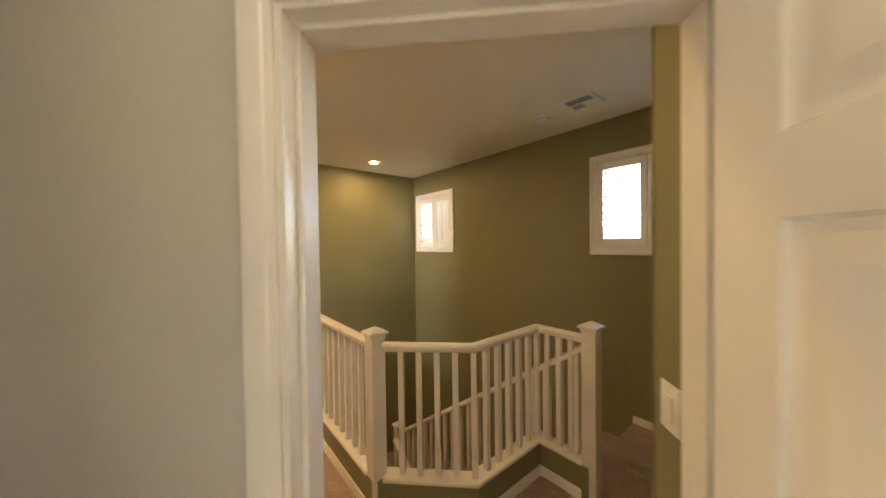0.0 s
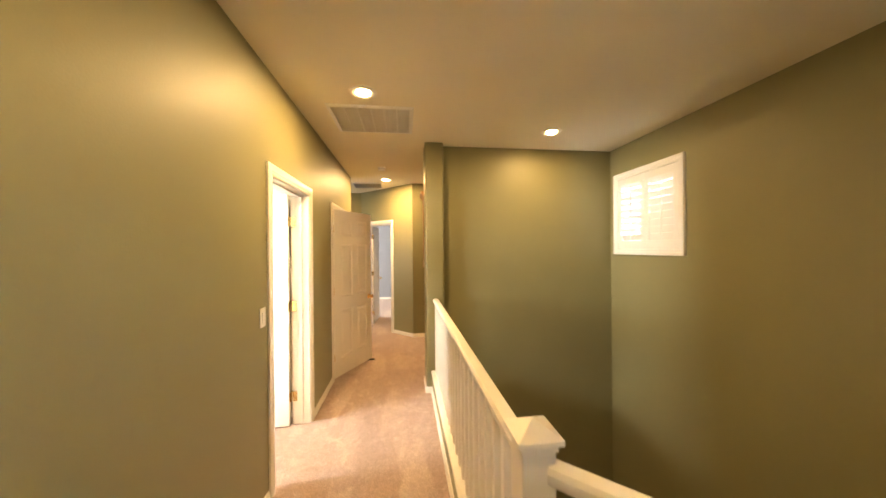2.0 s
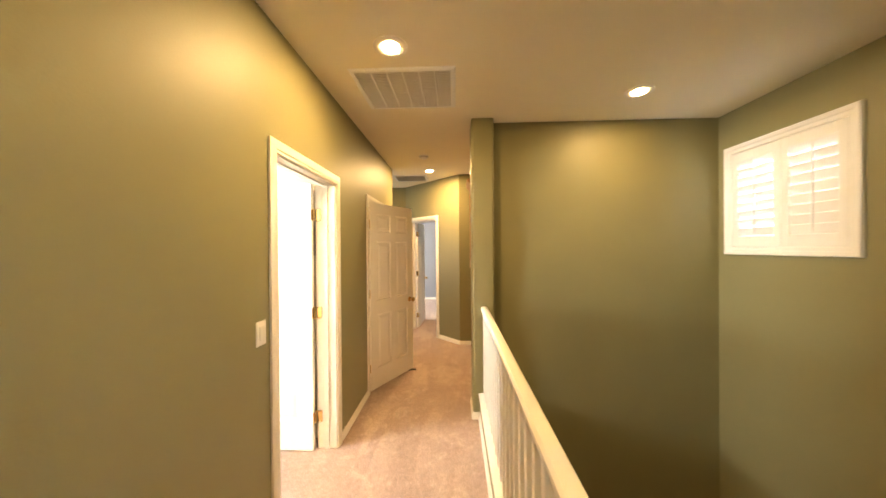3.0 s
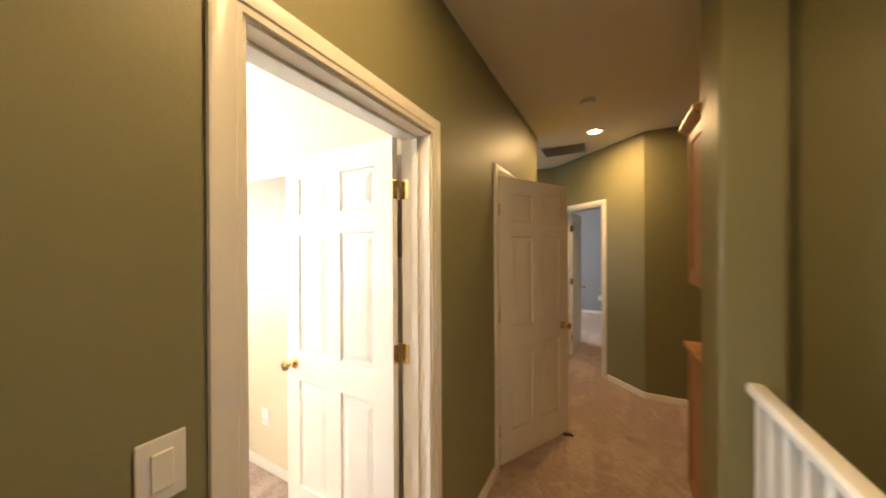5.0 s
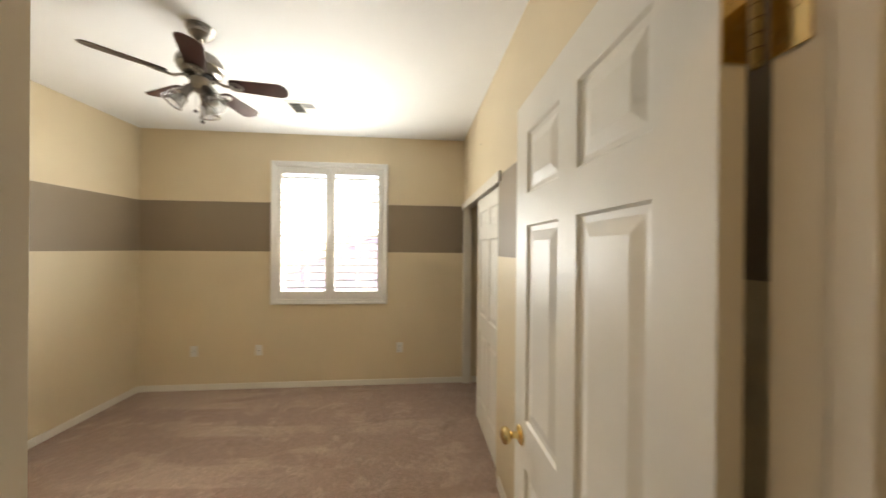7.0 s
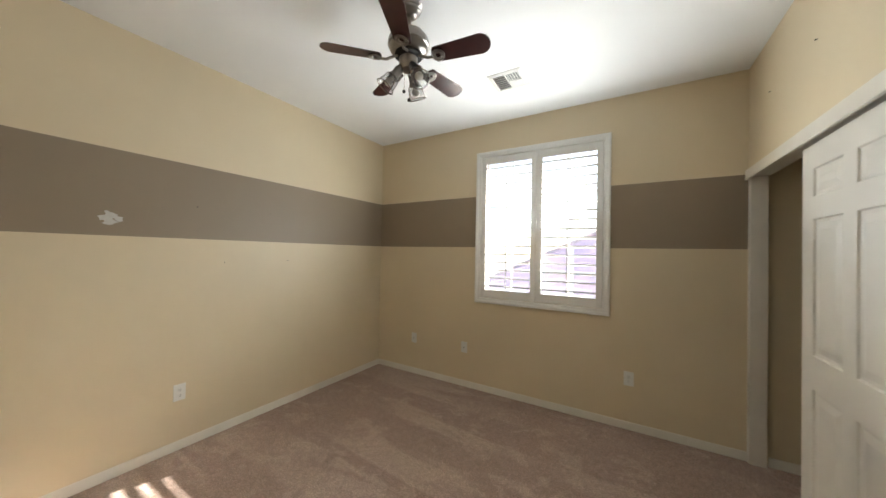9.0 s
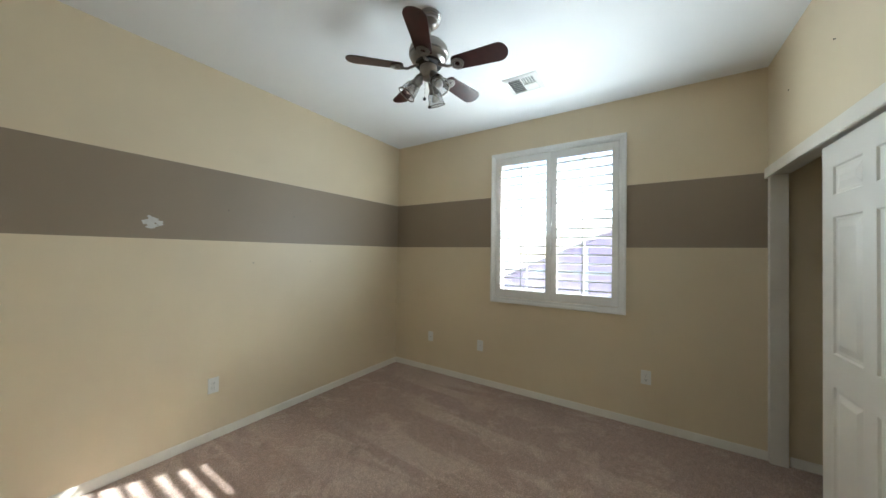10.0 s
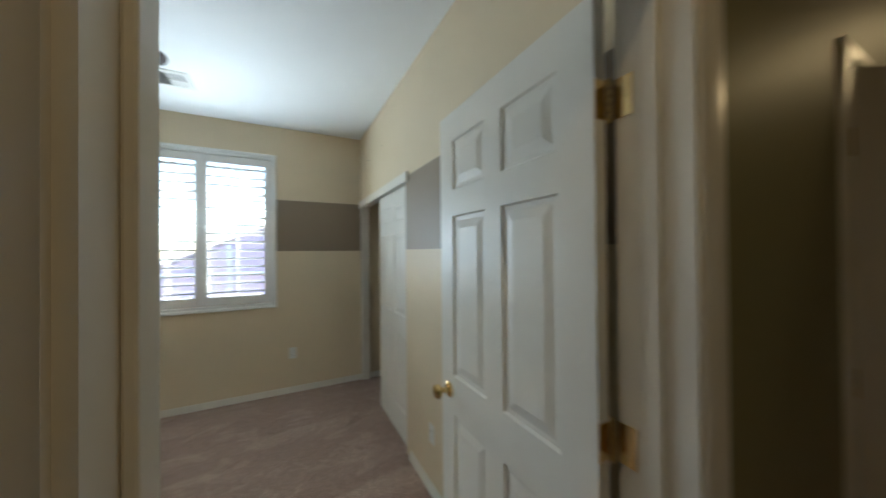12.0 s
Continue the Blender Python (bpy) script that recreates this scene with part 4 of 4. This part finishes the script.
def register(x, y, z, turn, label):
    """A stamped ceiling register with louvres in four fields."""
    ob = thing("ceiling_register", label, "air register", pose(x, y, z, 0, 0, turn), group="ceiling registers")
    fr = part("frame", frame_loop(B(), -0.10, 0.10, -0.10, 0.10, [(0, 0), (0, 0.010), (0.008, 0.013), (0.030, 0.006), (0.034, 0)]), M_PLATE, ob)
    fr.matrix_local = Matrix.Rotation(radians(-90), 4, "X")
    part("duct", box(B(), -0.10, 0.10, -0.10, 0.10, -0.004, -0.001), M_VENTBACK, ob, "dark duct opening")
    first = None
    for k in range(7):
        m = Matrix.Translation((-0.05 + 0.0, -0.085 + 0.0285 * k, -0.008)) @ Matrix.Rotation(radians(35), 4, "X")
        if first is None:
            first = part("louvre", box(B(), -0.048, 0.048, -0.010, 0.010, -0.0008, 0.0008), M_PLATE, ob)
            first.matrix_local = m
        else:
            again(first, ob, m)
    for k in range(5):
        again(first, ob, Matrix.Translation((0.016 + 0.02 * k, 0.05, -0.008)) @ Matrix.Rotation(radians(90), 4, "Z") @ Matrix.Rotation(radians(-35), 4, "X"))
        again(first, ob, Matrix.Translation((0.016 + 0.02 * k, -0.05, -0.008)) @ Matrix.Rotation(radians(90), 4, "Z") @ Matrix.Rotation(radians(35), 4, "X"))
    bm = B()
    box(bm, -0.003, 0.003, -0.10, 0.10, -0.013, -0.004)
    box(bm, 0.003, 0.10, -0.003, 0.003, -0.013, -0.004)
    part("divider", bm, M_PLATE, ob)
    return ob


register(-3.11, 2.468, BED_CEIL, 90, "white stamped-metal register on the bedroom ceiling")
register(2.34, 1.275, CEIL, 0, "white stamped-metal register over the stairwell")

# ---- ceiling fan ----
FAN = (-2.14, 2.235)
fan = thing("ceiling_fan", "brushed nickel ceiling fan with dark cherry blades and three lamps", "ceiling fan", pose(*FAN, BED_CEIL))
part("canopy", lathe(B(), [(0.070, 0), (0.070, -0.012), (0.066, -0.014), (0.066, -0.024), (0.061, -0.027), (0.059, -0.040), (0.052, -0.044), (0.046, -0.054), (0.034, -0.062), (0.020, -0.067), (0.012, -0.068)], 32), M_NICKEL, fan, smooth=True)
part("downrod", lathe(B(), [(0.0115, -0.06), (0.0115, -0.15)], 16), M_NICKEL, fan, smooth=True)
part("motor_housing", lathe(B(), [(0.014, -0.128), (0.034, -0.134), (0.040, -0.142), (0.060, -0.148), (0.064, -0.156), (0.092, -0.168), (0.096, -0.174), (0.108, -0.190), (0.114, -0.212), (0.113, -0.228), (0.106, -0.233), (0.104, -0.248), (0.090, -0.264), (0.074, -0.270), (0.05, -0.276), (0.0, -0.276)], 40), M_NICKEL, fan, "brushed nickel ribbed motor housing", smooth=True)
part("fly_wheel", lathe(B(), [(0.074, -0.270), (0.074, -0.284), (0.045, -0.290), (0, -0.290)], 32), M_DARK, fan, smooth=True)
part("switch_housing", lathe(B(), [(0.042, -0.286), (0.050, -0.292), (0.050, -0.326), (0.044, -0.338), (0.040, -0.356), (0.026, -0.366), (0.0, -0.368)], 32), M_NICKEL, fan, smooth=True)
Z_BLADE = -0.305
for k in range(5):
    turn = Matrix.Rotation(radians(27 + 72 * k), 4, "Z") @ Matrix.Translation((0, 0, Z_BLADE)) @ Matrix.Rotation(radians(-13), 4, "X")
    bm = B()
    out = []
    for i in range(13):
        a = -math.pi / 2 + math.pi * i / 12
        out.append((0.405 + 0.052 * math.cos(a), 0.058 * math.sin(a)))
    for i in range(9):
        a = math.pi / 2 + math.pi * i / 8
        out.append((0.165 + 0.022 * math.cos(a), 0.046 * math.sin(a)))
    prism(bm, out, -0.0025, 0.0025)
    blade = part("blade", bm, M_BLADE, fan, "dark cherry wood blade with a rounded tip")
    blade.matrix_local = turn
    bm = B()
    tube(bm, [(0.060, 0, 0.020), (0.088, 0, 0.006), (0.12, 0, -0.010), (0.15, 0, -0.010)], 0.0075)
    for r in (0.030, 0.017):
        lathe(bm, [(r, -0.004), (r + 0.007, -0.006), (r + 0.007, -0.011), (r, -0.012), (r - 0.004, -0.008), (r, -0.004)], 24, Matrix.Translation((0.178, 0, 0)), caps=False)
    arm = part("blade_arm", bm, M_NICKEL, blade, "nickel ring-shaped blade arm", smooth=True)
for k in range(3):
    a = radians(-50 + 120 * k)
    turn = Matrix.Rotation(a, 4, "Z") @ Matrix.Translation((0.036, 0, -0.340)) @ Matrix.Rotation(radians(180 - 36), 4, "Y")
    bm = lathe(B(), [(0.018, 0), (0.019, 0.012), (0.024, 0.020), (0.025, 0.060), (0.030, 0.068), (0.032, 0.080), (0.020, 0.082), (0.0, 0.082)], 20)
    arm = part("lamp_holder", bm, M_NICKEL, fan, "nickel lamp holder", smooth=True)
    arm.matrix_local = turn
    part("glass_shade", lathe(B(), [(0.030, 0.074), (0.040, 0.084), (0.044, 0.115), (0.050, 0.146), (0.0475, 0.146), (0.042, 0.116), (0.038, 0.086), (0.028, 0.076), (0.030, 0.074)], 28, caps=False), M_SEEDED, arm, "clear ribbed glass shade", smooth=True)
    part("rim", lathe(B(), [(0.0475, 0.144), (0.053, 0.144), (0.054, 0.149), (0.048, 0.150), (0.0475, 0.144)], 28, caps=False), M_NICKEL, arm, "nickel rim of the shade", smooth=True)
    part("bulb", lathe(B(), [(0.012, 0.080), (0.014, 0.094), (0.023, 0.112), (0.021, 0.127), (0.010, 0.135), (0, 0.137)], 18), M_PLATE, arm, "unlit white bulb", smooth=True)
for x, y, drop in ((0.016, -0.010, 0.14), (0.032, 0.038, 0.205)):
    bm = tube(B(), [(x, y, -0.33), (x + 0.004, y, -0.33 - drop)], 0.0012, 6)
    chain = part("pull_chain", bm, M_NICKEL, fan)
    part("pull_knob", lathe(B(), [(0, 0.010), (0.006, 0.007), (0.010, 0), (0.006, -0.008), (0, -0.010)], 14, Matrix.Translation((x + 0.004, y, -0.34 - drop))), M_DARK, chain, "dark round pull knob", smooth=True)

# ---- oak cabinets in the niche ----


def cabinet(name, x0, x1, y0, y1, z0, z1, label):
    ob = thing(name, label, "cabinet", pose(x0, y0, z0))
    w, dp, h = x1 - x0, y1 - y0, z1 - z0
    part("body", box(B(), 0, w, 0, dp, 0, h, bevel=0.002), M_OAK, ob)
    bm = B()
    for a, b, c, e in ((0, 0.05, 0, h), (dp - 0.05, dp, 0, h), (0.05, dp - 0.05, 0, 0.05), (0.05, dp - 0.05, h - 0.06, h)):
        box(bm, -0.008, -0.0005, a, b, c, e, bevel=0.0015)
    part("end_frame", bm, M_OAK, ob)
    n = max(1, round(w / 0.45))
    for k in range(n):
        d0 = part("door", box(B(), w * k / n + 0.01, w * (k + 1) / n - 0.01, dp + 0.001, dp + 0.02, 0.03 + (0.08 if z0 < 0.1 else 0), h - 0.03, bevel=0.004), M_OAK, ob)
        part("handle", lathe(B(), [(0.006, 0), (0.006, 0.012), (0.014, 0.02), (0.01, 0.026), (0, 0.027)], 14, Matrix.Translation((w * (k + 0.85) / n, dp + 0.02, h - 0.12 if z0 < 0.1 else 0.1)) @ Matrix.Rotation(radians(-90), 4, "X")), M_BRASS, d0)
    return ob


cabinet("base_cabinet", 0.705, 1.90, 4.605, 5.24, 0, 0.87, "honey oak base cabinet in the hall niche")
tagged(mesh_object("countertop", box(B(), 0.68, 1.91, 4.605, 5.29, 0.872, 0.91, bevel=0.008), M_OAK), "honey oak countertop on the base cabinet", "countertop")
up = cabinet("wall_cabinet", 0.655, 1.90, 4.605, 4.92, 1.36, 2.16, "honey oak wall cabinet with a crown moulding")
part("crown", sweep(B(), [(1.24, 0.325, 0.80), (0.0, 0.325, 0.80), (0.0, 0.0, 0.80)][::-1], [(0, 0), (-0.012, 0), (-0.045, 0.05), (-0.045, 0.065), (0, 0.065)]), M_OAK, up)
part("light_rail", box(B(), -0.010, 1.24, -0.0, 0.325, -0.035, -0.001, bevel=0.003), M_OAK, up)

bm = B()
prism(bm, [(0, 0), (0.11, 0.0), (0.11, 0.022), (0, 0.028)], 0.0, 0.014)
wedge = tagged(mesh_object("door_wedge", bm, M_DARK), "small black rubber wedge under the open door", "door wedge")
wedge.matrix_world = pose(-0.125, 5.385, 0.0, 0, 0, 8)

# ---- outside ----
bm = B()
box(bm, -400, 400, -400, 400, -3.4, -3.2)
structure("ground", bm, M_GROUND, "dry gravel yard reaching to the horizon", "ground")
house = thing("neighbour_house", "pink stucco neighbouring house with a tiled gable roof", "house", pose(-10.4, 8.0, -3.2))
gable = [(-10, 0), (-10, 3.16), (0.0, 7.74), (10, 3.16), (10, 0)]
bm = B()
w0 = [bm.verts.new((0, y, z)) for y, z in gable]
w1 = [bm.verts.new((-7, y, z)) for y, z in gable]
bm.faces.new(w0)
bm.faces.new(w1[::-1])
for i in range(5):
    bm.faces.new((w0[i], w1[i], w1[(i + 1) % 5], w0[(i + 1) % 5]))
bmesh.ops.recalc_face_normals(bm, faces=bm.faces)
part("wall", bm, M_STUCCO, house)
bm = B()
for s in (-1, 1):
    e = [(s * 10.4, 2.99), (0, 7.75), (0, 7.84), (s * 10.4, 3.08)]
    r0 = [bm.verts.new((0.03, y, z)) for y, z in e]
    r1 = [bm.verts.new((-7.3, y, z)) for y, z in e]
    bm.faces.new(r0)
    bm.faces.new(r1[::-1])
    for i in range(4):
        bm.faces.new((r0[i], r1[i], r1[(i + 1) % 4], r0[(i + 1) % 4]))
bmesh.ops.recalc_face_normals(bm, faces=bm.faces)
part("roof", bm, M_ROOF, house)
part("downspout", box(B(), 0.002, 0.08, -6.15, -6.05, 0, 4.9), M_PLATE, house, "white downspout")
part("trim_band", box(B(), 0.002, 0.05, -7.6, -4.4, 4.05, 4.15), M_PLATE, house, "white trim band")
